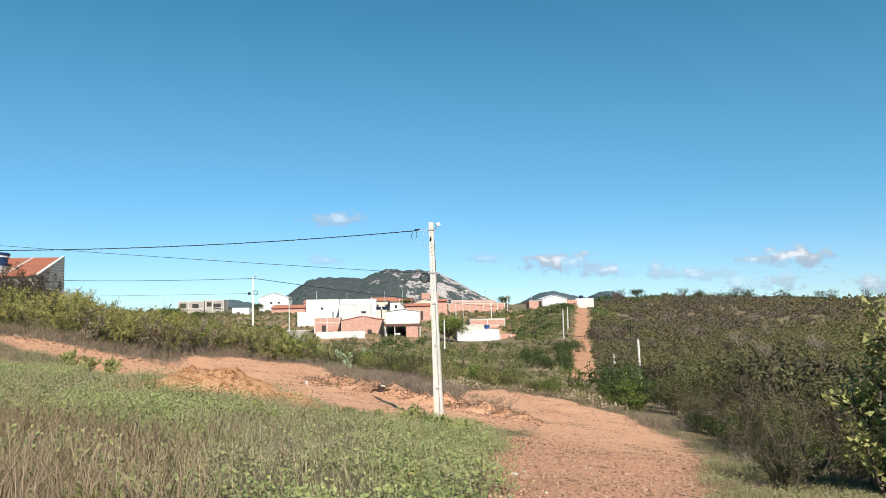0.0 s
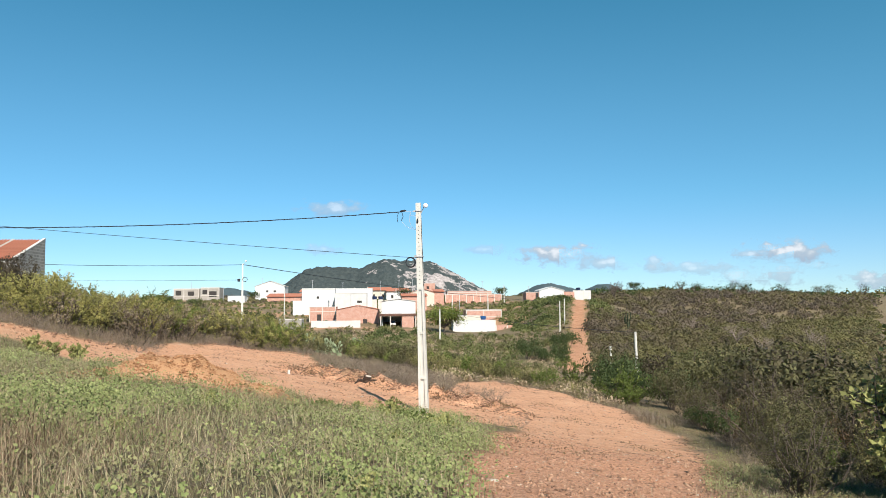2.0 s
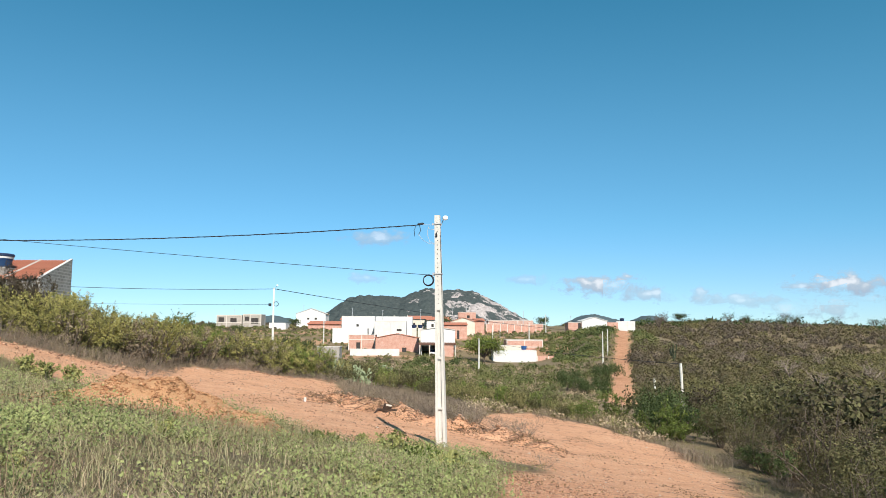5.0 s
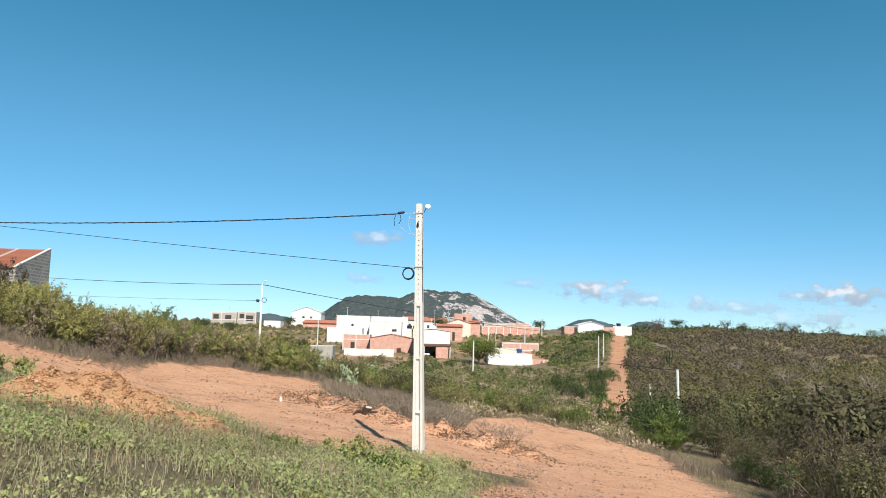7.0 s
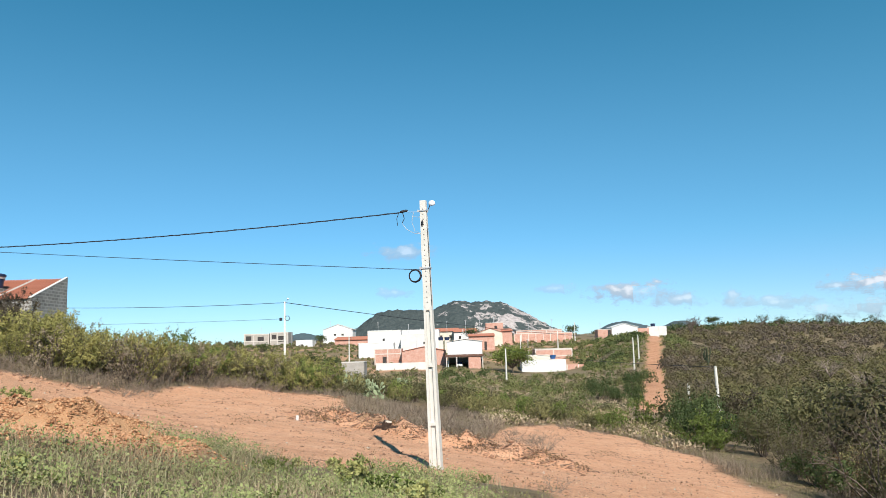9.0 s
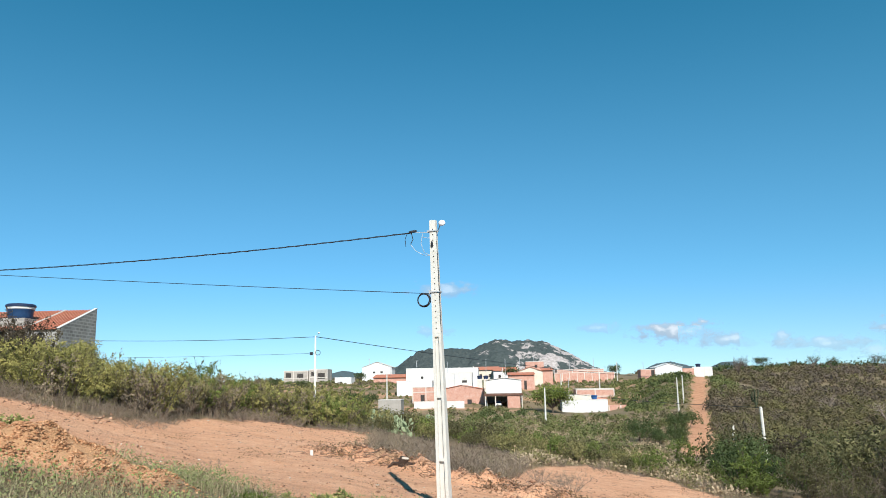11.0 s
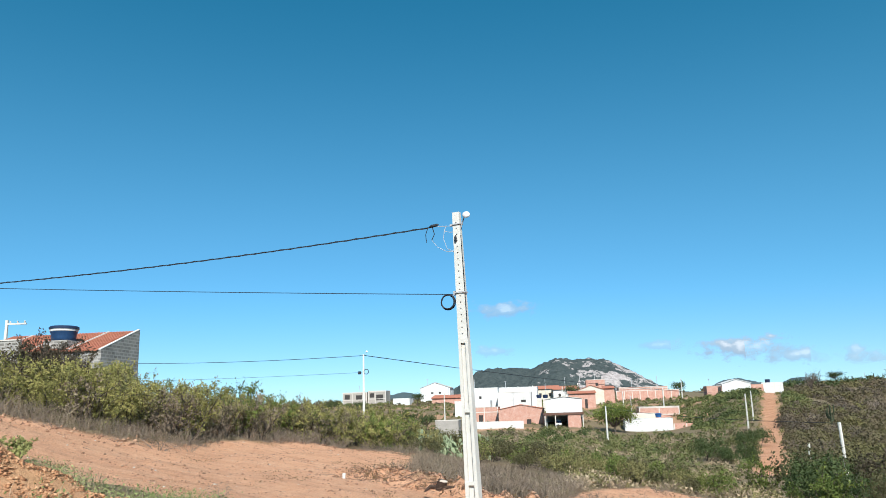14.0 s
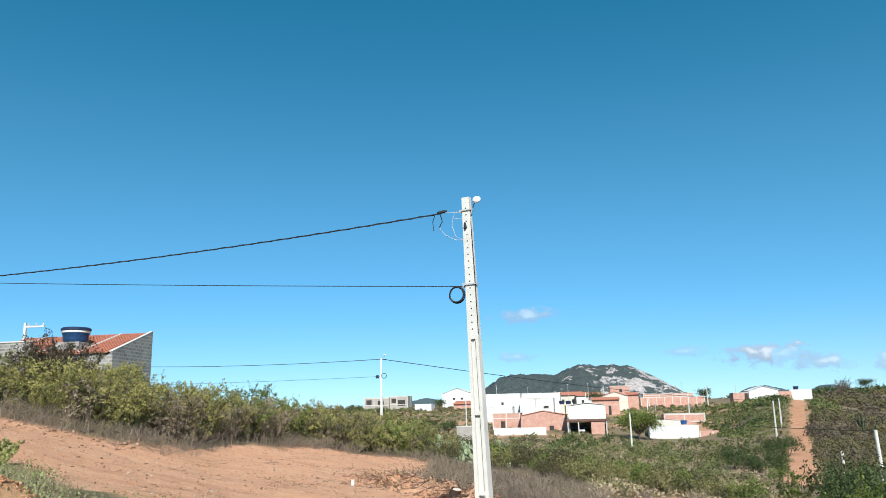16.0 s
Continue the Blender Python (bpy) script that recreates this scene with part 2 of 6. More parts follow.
def thing(name, label, category, at=(0, 0, 0), turn=0.0, group="", kind=""):
    e = new(name)
    e.empty_display_size = 0.2
    e.matrix_basis = pose(*at, 0, 0, turn)
    return tagged(e, label, category, group, kind)


def box(bm, x0, x1, y0, y1, z0, z1, bevel=0.0):
    v = [bm.verts.new((x, y, z)) for z in (z0, z1) for y in (y0, y1) for x in (x0, x1)]
    fs = [bm.faces.new([v[i] for i in f]) for f in ((0, 2, 3, 1), (4, 5, 7, 6), (0, 1, 5, 4), (1, 3, 7, 5), (3, 2, 6, 7), (2, 0, 4, 6))]
    if bevel:
        bmesh.ops.bevel(bm, geom=list({e for f in fs for e in f.edges}), offset=bevel, segments=1, affect='EDGES')


def slab(*a, bevel=0.0):
    bm = bmesh.new()
    box(bm, *a, bevel=bevel)
    return bm


def lathe(profile, sides=24):
    """Revolves (radius, z) pairs round the z axis."""
    bm = bmesh.new()
    rings = [[bm.verts.new((r * math.cos(a), r * math.sin(a), z)) for a in (2 * math.pi * i / sides for i in range(sides))] for r, z in profile]
    for p, q in zip(rings, rings[1:]):
        for i in range(sides):
            bm.faces.new((p[i], p[(i + 1) % sides], q[(i + 1) % sides], q[i]))
    bm.faces.new(rings[0][::-1])
    bm.faces.new(rings[-1])
    return bm


def tube(points, radius, sides=6, taper=1.0):
    bm = bmesh.new()
    pts = [Vector(p) for p in points]
    rings = []
    for i, p in enumerate(pts):
        d = (pts[min(i + 1, len(pts) - 1)] - pts[max(i - 1, 0)]).normalized()
        a = d.orthogonal().normalized()
        b = d.cross(a)
        r = radius * (1 + (taper - 1) * i / (len(pts) - 1))
        rings.append([bm.verts.new(p + r * (a * math.cos(2 * math.pi * k / sides) + b * math.sin(2 * math.pi * k / sides))) for k in range(sides)])
    for i in range(1, len(rings)):
        # turn each ring so that it does not twist against the last
        p = rings[i - 1]
        k = min(range(sides), key=lambda s: sum((rings[i][(j + s) % sides].co - p[j].co).length for j in range(sides)))
        rings[i] = rings[i][k:] + rings[i][:k]
        for j in range(sides):
            bm.faces.new((p[j], p[(j + 1) % sides], rings[i][(j + 1) % sides], rings[i][j]))
    bm.faces.new(rings[0][::-1])
    bm.faces.new(rings[-1])
    return bm


def mesh_of(name, verts, faces):
    """A mesh of many alike quads or triangles, from arrays."""
    me = bpy.data.meshes.new(name)
    verts, faces = np.asarray(verts, np.float32), np.asarray(faces, np.int32)
    k = faces.shape[1]
    me.vertices.add(len(verts))
    me.vertices.foreach_set("co", verts.ravel())
    me.loops.add(faces.size)
    me.loops.foreach_set("vertex_index", faces.ravel())
    me.polygons.add(len(faces))
    me.polygons.foreach_set("loop_start", np.arange(0, faces.size, k, dtype=np.int32))
    me.update(calc_edges=True)
    return me


def unit(v):
    return v / np.maximum(np.linalg.norm(v, axis=-1, keepdims=True), 1e-9)


def leaf_mesh(name, at, along, size, width=0.5, rng=None, fold=0.15, face=None):
    """Pointed leaves at the points, each growing along its own way, its blade turned roughly towards face."""
    n = len(at)
    along = unit(along)
    towards = unit(rng.normal(size=(n, 3)))
    if face is not None:
        towards = unit(face + 0.75 * towards)
    side = unit(np.cross(along, towards))
    up = np.cross(side, along)
    s = np.broadcast_to(np.asarray(size, float), (n,))[:, None]
    mid = at + along * s * 0.45 - up * s * fold
    v = np.stack([at, mid + side * s * width * 0.5, at + along * s, mid - side * s * width * 0.5], 1)
    return mesh_of(name, v.reshape(-1, 3), np.arange(4 * n).reshape(-1, 4))


def stick_mesh(name, p0, p1, r0, r1):
    """Tapered three-sided sticks."""
    d = unit(p1 - p0)
    a = unit(np.cross(d, np.where(np.abs(d[:, 2:]) > 0.9, [[1.0, 0, 0]], [[0, 0, 1.0]])))
    b = np.cross(d, a)
    ring = [a, 0.87 * b - 0.5 * a, -0.87 * b - 0.5 * a]
    v = np.stack([p0 + r * r0[:, None] for r in ring] + [p1 + r * r1[:, None] for r in ring], 1)
    f = np.array([[0, 1, 4, 3], [1, 2, 5, 4], [2, 0, 3, 5]])
    return mesh_of(name, v.reshape(-1, 3), (f[None] + 6 * np.arange(len(p0))[:, None, None]).reshape(-1, 4))


# ---- the ground ----
def ease(e0, e1, x):
    k = np.clip((np.asarray(x, float) - e0) / (e1 - e0), 0, 1)
    return k * k * (3 - 2 * k)


def waves(x, y, size, seed):
    """A cheap rolling unevenness between about -1 and 1."""
    r = np.random.default_rng(seed)
    out = 0
    for k in range(7):
        a, p, f = r.uniform(0, 6.28), r.uniform(0, 6.28), (0.7 + 0.35 * k) * 6.28 / size
        out = out + np.sin((x * math.cos(a) + y * math.sin(a)) * f + p) / (1 + 0.5 * k)
    return out / 2.6


def knots(y, ys, zs):
    """A smooth line through a few heights."""
    o = np.zeros_like(np.asarray(y, float))
    for d in (-3, 0, 3):
        o = o + np.interp(np.asarray(y) + d * (1 + np.abs(y) / 30), ys, zs) / 3
    return o


def heap_shape(x, y):
    """The mound of loose earth at the edge of the weeds, 1 at its crown."""
    u, v = (x + 5.5) * 0.94 + (y + 6.7) * 0.34, (y + 6.7) * 0.94 - (x + 5.5) * 0.34
    return np.maximum(np.exp(-(((u + 0.2) / 1.6) ** 2 + (v / 0.85) ** 2)), 0.55 * np.exp(-(((u - 1.5) / 0.7) ** 2 + ((v + 0.1) / 0.45) ** 2)))


def ruts(x, y):
    """1 in the shallow wheel ruts that curve across the lot."""
    out = 0
    for c, k in ((0.6, 0.16), (2.3, 0.14), (4.2, 0.06), (5.8, 0.04), (12.5, -0.1), (14.4, -0.12)):
        mid = c - k * (x + 4) + 0.012 * (x + 4) ** 2 + 0.12 * waves(x, y, 5, 31)
        out = out + np.exp(-((y - mid) / 0.14) ** 2)
    return np.clip(out, 0, 1) * ease(-15, -11, x) * ease(8, 3, x) * ease(-0.5, 0.3, waves(x, y, 3, 32) + 0.2)


def height(x, y):
    x, y = np.asarray(x, float), np.asarray(y, float)
    z = knots(y, (-60, -25, -15, -5, 0, 8, 25, 50, 90, 140, 190, 245, 330, 420, 700, 5000),
              (4.0, 1.95, 1.2, 0.5, -0.13, -0.42, -0.75, -1.9, -4.5, -5.1, -4.5, 2.0, 6.0, 8.0, -2.0, -6.0))
    tilt = np.interp(y, (-60, 45, 90, 130), (-0.16, -0.16, -0.06, 0.0))
    z = z + tilt * 30 * np.tanh(x / 30)
    z = z + 5.6 * np.exp(-((x - 60) / 17) ** 2 - ((y - 205) / 50) ** 2)
    z = z - 2.0 * np.exp(-((x - 26) / 14) ** 2 - ((y - 198) / 18) ** 2)
    z = z + 3.0 * np.exp(-((x - 125) / 55) ** 2 - ((y - 300) / 70) ** 2)
    z = z + 0.9 * ease(-10.5, -17.5, x) * ease(-4, 4, y) * ease(40, 25, y)
    near = ease(60, 20, y)
    z = z + near * (0.10 * waves(x, y, 6, 3) + 0.025 * waves(x, y, 1.5, 4) + 0.012 * waves(x, y, 0.6, 8)) + (1 - near) * 0.25 * waves(x, y, 25, 5)
    # the spill of loose earth at the edge of the weeds
    z = z + 0.75 * heap_shape(x, y) * (1 + 0.2 * waves(x, y, 0.7, 6))
    # the ploughed-up ridge behind the pole
    rid = np.exp(-((y - (8.6 - 0.55 * (x + 1))) / 0.7) ** 2) * ease(-6.5, -4, x) * ease(5.5, 2, x)
    return z + rid * (0.38 + 0.26 * waves(x, y, 1.3, 7) + 0.16 * waves(x, y, 0.6, 17)) - 0.025 * ruts(x, y)


def weeds_edge(x):
    """The far edge of the weedy slope."""
    return np.interp(x, (-30, -12, -8, -6, -4, -2.4, 0.5, 1.8), (9, 2, -0.5, -0.9, -1.8, -2.6, -2.2, -2.8))


def weedy(x, y):
    """1 on the weedy slope where the walk begins, 0 on bare earth."""
    x, y = np.asarray(x, float), np.asarray(y, float)
    wob = 0.5 * waves(x, y, 4, 11)
    edge = np.interp(y, (-40, -22, -17, -12, -7, -4, -2), (-1.5, -0.9, -0.6, 0.2, 1.0, 2.0, 2.2))
    return ease(-0.35, 0.35, weeds_edge(x) - y + wob) * ease(-0.4, 0.4, edge - x + wob) * ease(0.5, 0.25, heap_shape(x, y + 0.2))


def lane(x, y):
    """1 on the straight dirt road up the far slope."""
    x, y = np.asarray(x, float), np.asarray(y, float)
    mid = np.interp(y, (60, 90, 130, 180, 230, 300), (20.5, 28, 38.3, 51.1, 64.4, 82))
    return ease(2.5, 1.5, np.abs(x - mid + 0.7 * waves(x, y, 9, 12) + 0.35 * waves(x, y, 3, 16))) * ease(62, 76, y) * ease(262, 245, y)


def bare(x, y):
    """1 on bare red earth, 0 where litter and growth cover it."""
    x, y = np.asarray(x, float), np.asarray(y, float)
    wob = 0.9 * waves(x, y, 5, 13)
    far = np.interp(x, (-18, -12.6, -12, -9, -6, -3, 1, 3, 6, 9, 13), (7, 12, 23, 25, 24, 9.6, 9, 20, 27, 26, 8))
    right = np.interp(y, (-30, -16, -9, -4, 2, 8, 16, 26), (1.0, 2.6, 5.2, 7.6, 9.3, 10.6, 11.2, 9.5))
    left = np.interp(y, (-10, 0, 5, 7, 9.3, 14, 24), (-34, -28, -18.5, -15.6, -12.7, -12.4, -11.8))
    lot = ease(-0.8, 0.8, far - y + wob) * ease(-0.6, 0.6, right - x + 0.6 * wob) * ease(-0.6, 0.6, x - left + 0.6 * wob)
    town = 0.45 * ease(0.0, 0.4, waves(x, y, 22, 15)) * ease(180, 196, y) * ease(345, 330, y) * ease(-140, -120, x) * ease(52, 44, x)
    return np.maximum(np.maximum(lot * (1 - weedy(x, y)), 0.92 * lane(x, y)), np.maximum(town, ease(0.25, 0.45, heap_shape(x, y))))


def axis(lo, hi, steps):
    """Grid lines: fine near the walk, wider apart with distance."""
    out = [lo]
    while out[-1] < hi:
        out.append(out[-1] + next(s for edge, s in steps if out[-1] < edge))
    return np.array(out)


xs = axis(-4600, 4600, ((-600, 200), (-150, 25), (-40, 3), (-18, 0.6), (13, 0.2), (30, 0.7), (90, 1.2), (130, 4), (300, 12), (700, 40), (9999, 250)))
ys = axis(-300, 4700, ((-60, 20), (-30, 1.5), (14, 0.2), (32, 0.45), (80, 1.6), (255, 2.4), (340, 4), (600, 15), (9999, 150)))
gx, gy = np.meshgrid(xs, ys)
gz = height(gx, gy)
nx, ny = len(xs), len(ys)
idx = np.arange(nx * ny).reshape(ny, nx)
ground_me = mesh_of("ground", np.stack([gx, gy, gz], -1).reshape(-1, 3),
                    np.stack([idx[:-1, :-1], idx[:-1, 1:], idx[1:, 1:], idx[1:, :-1]], -1).reshape(-1, 4))
for key, fn in (("bare", bare), ("gravel", lambda x, y: ease(-5, -9, y) * ease(-3, 0, x) * ease(9, 5, x)), ("heap", heap_shape), ("rut", ruts), ("lane", lane)):
    ground_me.attributes.new(key, 'FLOAT', 'POINT').data.foreach_set("value", fn(gx, gy).astype(np.float32).ravel())

m, nt, b = mat("earth", 0.95)
att = nt.nodes.new("ShaderNodeAttribute")
att.attribute_name = "bare"
att2 = nt.nodes.new("ShaderNodeAttribute")
att2.attribute_name = "gravel"
att3 = nt.nodes.new("ShaderNodeAttribute")
att3.attribute_name = "heap"
n_big, n_mid, n_fine = nnoise(nt, 0.35, 5), nnoise(nt, 2.5, 6, 0.7), nnoise(nt, 22, 6, 0.75)
tracks = nnoise(nt, 0.9, 5, 0.65, stretch=(0.35, 1.6, 1))
soil = ramp(nt, n_mid, (0.28, (0.33, 0.145, 0.072)), (0.46, (0.60, 0.305, 0.17)), (0.7, (0.72, 0.445, 0.28)))
soil = mix(nt, 0.5, soil, ramp(nt, tracks, (0.32, (0.34, 0.15, 0.075)), (0.46, (0.60, 0.31, 0.17)), (0.72, (0.77, 0.50, 0.335))))
soil = mix(nt, 0.42, soil, ramp(nt, n_fine, (0.35, (0.14, 0.058, 0.03)), (0.46, (0.62, 0.32, 0.18)), (0.66, (0.84, 0.58, 0.41))))
att4 = nt.nodes.new("ShaderNodeAttribute")
att4.attribute_name = "rut"
att5 = nt.nodes.new("ShaderNodeAttribute")
att5.attribute_name = "lane"
# packed soil is darker in the ruts; the colour also replaces their faint shading
soil = mix(nt, mix(nt, 0.35, (0, 0, 0), att4.outputs["Color"]), soil, (0.26, 0.125, 0.07))
soil = mix(nt, mix(nt, 0.6, (0, 0, 0), att5.outputs["Color"]), soil, ramp(nt, tracks, (0.36, (0.30, 0.13, 0.068)), (0.6, (0.54, 0.27, 0.15))))
grit = ramp(nt, nnoise(nt, 14, 7, 0.8), (0.38, (0.28, 0.115, 0.06)), (0.5, (0.58, 0.29, 0.17)), (0.64, (0.82, 0.52, 0.37)))
soil = mix(nt, mix(nt, 0.7, (0, 0, 0), att2.outputs["Color"]), soil, grit)
soil = mix(nt, ramp(nt, att3.outputs["Fac"], (0.25, (0, 0, 0)), (0.6, (0.8, 0.8, 0.8))), soil, (0.52, 0.30, 0.15))
soil = mix(nt, 1.0, soil, (0.94, 0.91, 0.88), "MULTIPLY")
litter = ramp(nt, n_mid, (0.3, (0.10, 0.07, 0.042)), (0.5, (0.18, 0.13, 0.075)), (0.7, (0.28, 0.205, 0.12)))
litter = mix(nt, ramp(nt, n_big, (0.45, (0, 0, 0)), (0.65, (0.6, 0.6, 0.6))), litter, (0.17, 0.145, 0.07))
nt.links.new(mix(nt, att.outputs["Fac"], litter, soil), b.inputs["Base Color"])
bump(nt, b, mix(nt, 0.5, n_fine, n_mid), 1.0, 0.10)
ground = tagged(part_mesh("ground", ground_me, m, smooth=True), "sloping reddish-brown earth with bare sandy patches", "ground", kind="structure")


def on_ground(x, y, dz=0.0):
    return (x, y, float(height(x, y)) + dz)


# ---- the concrete pole beside the lot ----
def taper_box(bm, z0, z1, fx0, fx1, fy0, fy1, wid, dep):
    """A block of the pole between two heights; the fractions are of its width and depth there."""
    v = [bm.verts.new(((fx - 0.5) * wid(z), (fy - 0.5) * dep(z), z)) for z in (z0, z1) for fy in (fy0, fy1) for fx in (fx0, fx1)]
    for f in ((0, 2, 3, 1), (4, 5, 7, 6), (0, 1, 5, 4), (1, 3, 7, 5), (3, 2, 6, 7), (2, 0, 4, 6)):
        bm.faces.new([v[i] for i in f])


def concrete_pole(at, tall, w0, w1, turn, lean=(0, 0), label="", steps=(0.0, 1.12, 2.53, 3.92), group="", holes=True):
    pole = thing("utility_pole", label, "utility pole", at, turn, group)
    pole.matrix_basis = pose(*at, math.degrees(-lean[1] / tall), math.degrees(lean[0] / tall)) @ pose(0, 0, 0, 0, 0, turn)
    wid = lambda z: w0 + (w1 - w0) * z / tall
    dep = lambda z: 0.8 * wid(z)
    top = steps[-1]

    def piece(name, *spec):
        bm = bmesh.new()
        taper_box(bm, *spec, wid, dep)
        part(name, bm, M_CONCRETE, pole)

    piece("shaft", top, tall, 0, 1, 0, 1)
    piece("flange", -0.6, top - 0.07, 0, 0.27, 0, 1)
    piece("flange", -0.6, top - 0.07, 0.73, 1, 0, 1)
    piece("web", -0.6, top - 0.07, 0.272, 0.728, 0.25, 0.75)
    for c in steps[1:]:
        piece("step_bar", c - 0.07, c, 0.002 if c < top else 0, 0.998 if c < top else 1, 0.004, 0.996)
    if holes:
        bm = bmesh.new()
        z = top + 0.12
        while z < tall - 0.1:
            for s in (-1, 1):
                q = lathe(((0.014, 0), (0.014, 0.006)), 8)
                q.transform(Matrix.Translation((0, s * (dep(z) / 2 + (0.003 if s > 0 else -0.003)), z)) @ pose(0, 0, 0, 90, 0, 0))
                tmp = bpy.data.meshes.new("tmp")
                q.to_mesh(tmp)
                q.free()
                bm.from_mesh(tmp)
                bpy.data.meshes.remove(tmp)
            z += 0.13
        part("bolt_holes", bm, M_DARKHOLE, pole)["kind"] = "stuff"
    return pole


pole = concrete_pole((0, 0, 0), 6.6, 0.29, 0.15, -14, (-0.16, -0.18),
                     "tapered pale concrete utility pole with bolt holes on bare earth")
# fittings at the head
part("lamp_arm", tube([(0.06, -0.02, 6.2), (0.16, -0.05, 6.4), (0.22, -0.06, 6.53)], 0.012), M_STEEL, pole, "thin grey lamp arm")
lamp = lathe(((0.03, 0.0), (0.06, 0.01), (0.085, 0.03), (0.075, 0.06), (0.04, 0.09), (0.02, 0.1)), 16)
lamp.transform(pose(0.25, -0.08, 6.48, 55, 20, 0))
part("street_light", lamp, M_LAMPGLASS, pole, "small white street light head", True)
bm = slab(-0.115, 0.115, -0.10, 0.10, 4.88, 4.91)
box(bm, -0.17, -0.11, -0.03, 0.03, 4.85, 4.94)
part("clamp_band", bm, M_STEEL, pole)
part("photocell", lathe(((0.012, 5.96), (0.025, 5.98), (0.03, 6.04), (0.02, 6.08), (0.01, 6.1)), 10), M_CABLE, pole, "small black photocell").location = (-0.02, -0.09, 0)
bm = slab(-0.1, 0.1, -0.085, 0.085, 6.33, 6.355)
box(bm, -0.16, -0.09, -0.015, 0.015, 6.32, 6.37)
part("head_band", bm, M_STEEL, pole)
ring_pts = [(-0.29 + 0.15 * math.cos(a), -0.05 + 0.02 * math.sin(3 * a), 4.72 + 0.15 * math.sin(a)) for a in np.linspace(0, 6.28, 33)]
bm = tube(ring_pts, 0.014)
for k, (dr, dy) in enumerate(((0.012, 0.02), (-0.012, -0.015))):
    other = tube([(-0.29 + (0.15 + dr) * math.cos(a), -0.05 + dy, 4.72 + (0.15 + dr) * math.sin(a)) for a in np.linspace(0, 6.28, 33)], 0.011)
    tmp = bpy.data.meshes.new("tmp")
    other.to_mesh(tmp)
    other.free()
    bm.from_mesh(tmp)
    bpy.data.meshes.remove(tmp)
part("cable_coil", bm, M_CABLE, pole, "coiled spare black cable")
part("down_lead", tube([(0.085, -0.05, 6.1), (0.105, -0.06, 5.0), (0.11, -0.07, 3.95)], 0.008), M_CABLE, pole, "thin dark lead down the shaft")


def wire(name, label, start, degrees, a, b, length, radius, twist=0.0, n=80):
    """A hanging line from start along a bearing: height = a*s + b*s*s."""
    c, s = math.cos(radians(degrees)), math.sin(radians(degrees))
    pts = []
    for k in range(n + 1):
        d = length * k / n
        pts.append((start[0] + c * d, start[1] + s * d, start[2] + a * d + b * d * d))
    ob = part(name, tube(pts, radius, 5), M_CABLE)
    return tagged(ob, label, "cable")


z_p = -0.05
main_cable = wire("power_cable", "thick black twisted power cable from the pole", (-0.66, -0.2, 6.36 + z_p), 172, -0.062, 0.0028, 24, 0.014)
strand = []
for k in range(700):
    d = 24 * k / 699
    c, s = math.cos(radians(172)), math.sin(radians(172))
    strand.append((-0.66 + c * d + 0.012 * math.sin(d * 14) * s, -0.2 + s * d - 0.012 * math.sin(d * 14) * c, 6.36 + z_p - 0.062 * d + 0.0028 * d * d + 0.012 * math.cos(d * 14)))
part("strand", tube(strand, 0.01, 4), M_CABLE, main_cable)
bm = tube([(-0.62, -0.2, 6.37 + z_p), (-0.45, -0.2, 6.36 + z_p), (-0.16, -0.2, 6.36 + z_p)], 0.006)
part("anchor_strap", bm, M_STEEL, main_cable, "thin steel anchor strap")
# a clamp added at the cable end instead of the bird on the wire
bm = lathe(((0.018, 0), (0.035, 0.05), (0.03, 0.16), (0.012, 0.2)), 10)
bm.transform(Matrix.Translation((-0.74, -0.2, 6.37 + z_p)) @ pose(0, 0, 0, 0, 80, 0))
part("wedge_clamp", bm, M_CABLE, main_cable, "black wedge clamp in place of a bird on the wire")
for pts, r in ((((-0.78, -0.2, 6.34), (-0.83, -0.2, 6.2), (-0.81, -0.2, 6.02)), 0.008), (((-0.68, -0.2, 6.35), (-0.64, -0.2, 6.2), (-0.7, -0.2, 6.08)), 0.01),
               (((-0.7, -0.2, 6.08), (-0.58, -0.2, 5.92), (-0.4, -0.2, 5.82), (-0.2, -0.17, 5.8)), 0.006), (((-0.42, -0.2, 6.3), (-0.45, -0.2, 6.1), (-0.38, -0.2, 5.88), (-0.18, -0.17, 5.78)), 0.006),
               (((-0.16, -0.2, 6.3), (-0.28, -0.2, 6.22), (-0.42, -0.2, 6.25), (-0.4, -0.2, 6.34)), 0.006)):
    part("jumper", tube([(x, y, z + z_p) for x, y, z in pts], r, 5), M_CABLE if r > 0.006 else M_STEEL, main_cable)
wire("telecom_cable", "thin black telephone cable from the pole", (-0.28, -0.2, 4.9 + z_p), 170, 0.0813, 0.00054, 24, 0.008)

far_pole_label = "slim pale concrete utility pole rising from the scrub"
pole_b = concrete_pole((-14.28, 46.6, height(-14.28, 46.6)), 7.2 - float(height(-14.28, 46.6)), 0.22, 0.12, 10, label="pale concrete utility pole behind the hedge carrying wires", holes=False)
hb = 7.1 - float(height(-14.28, 46.6))
part("street_light", lathe(((0.03, 0), (0.1, 0.05), (0.07, 0.13)), 10), M_LAMPGLASS, pole_b).location = (0.28, -0.1, hb + 0.25)
part("lamp_arm", tube([(0.04, 0, hb), (0.28, -0.1, hb + 0.27)], 0.015), M_STEEL, pole_b)
part("junction_box", slab(-0.45, -0.2, -0.12, 0.05, hb - 1.55, hb - 1.3, bevel=0.02), M_CABLE, pole_b, "black splice box")
part("cable_coil", tube([(0.22 + 0.2 * math.cos(a), -0.05, hb - 1.35 + 0.2 * math.sin(a)) for a in np.linspace(0, 6.28, 25)], 0.025), M_CABLE, pole_b)
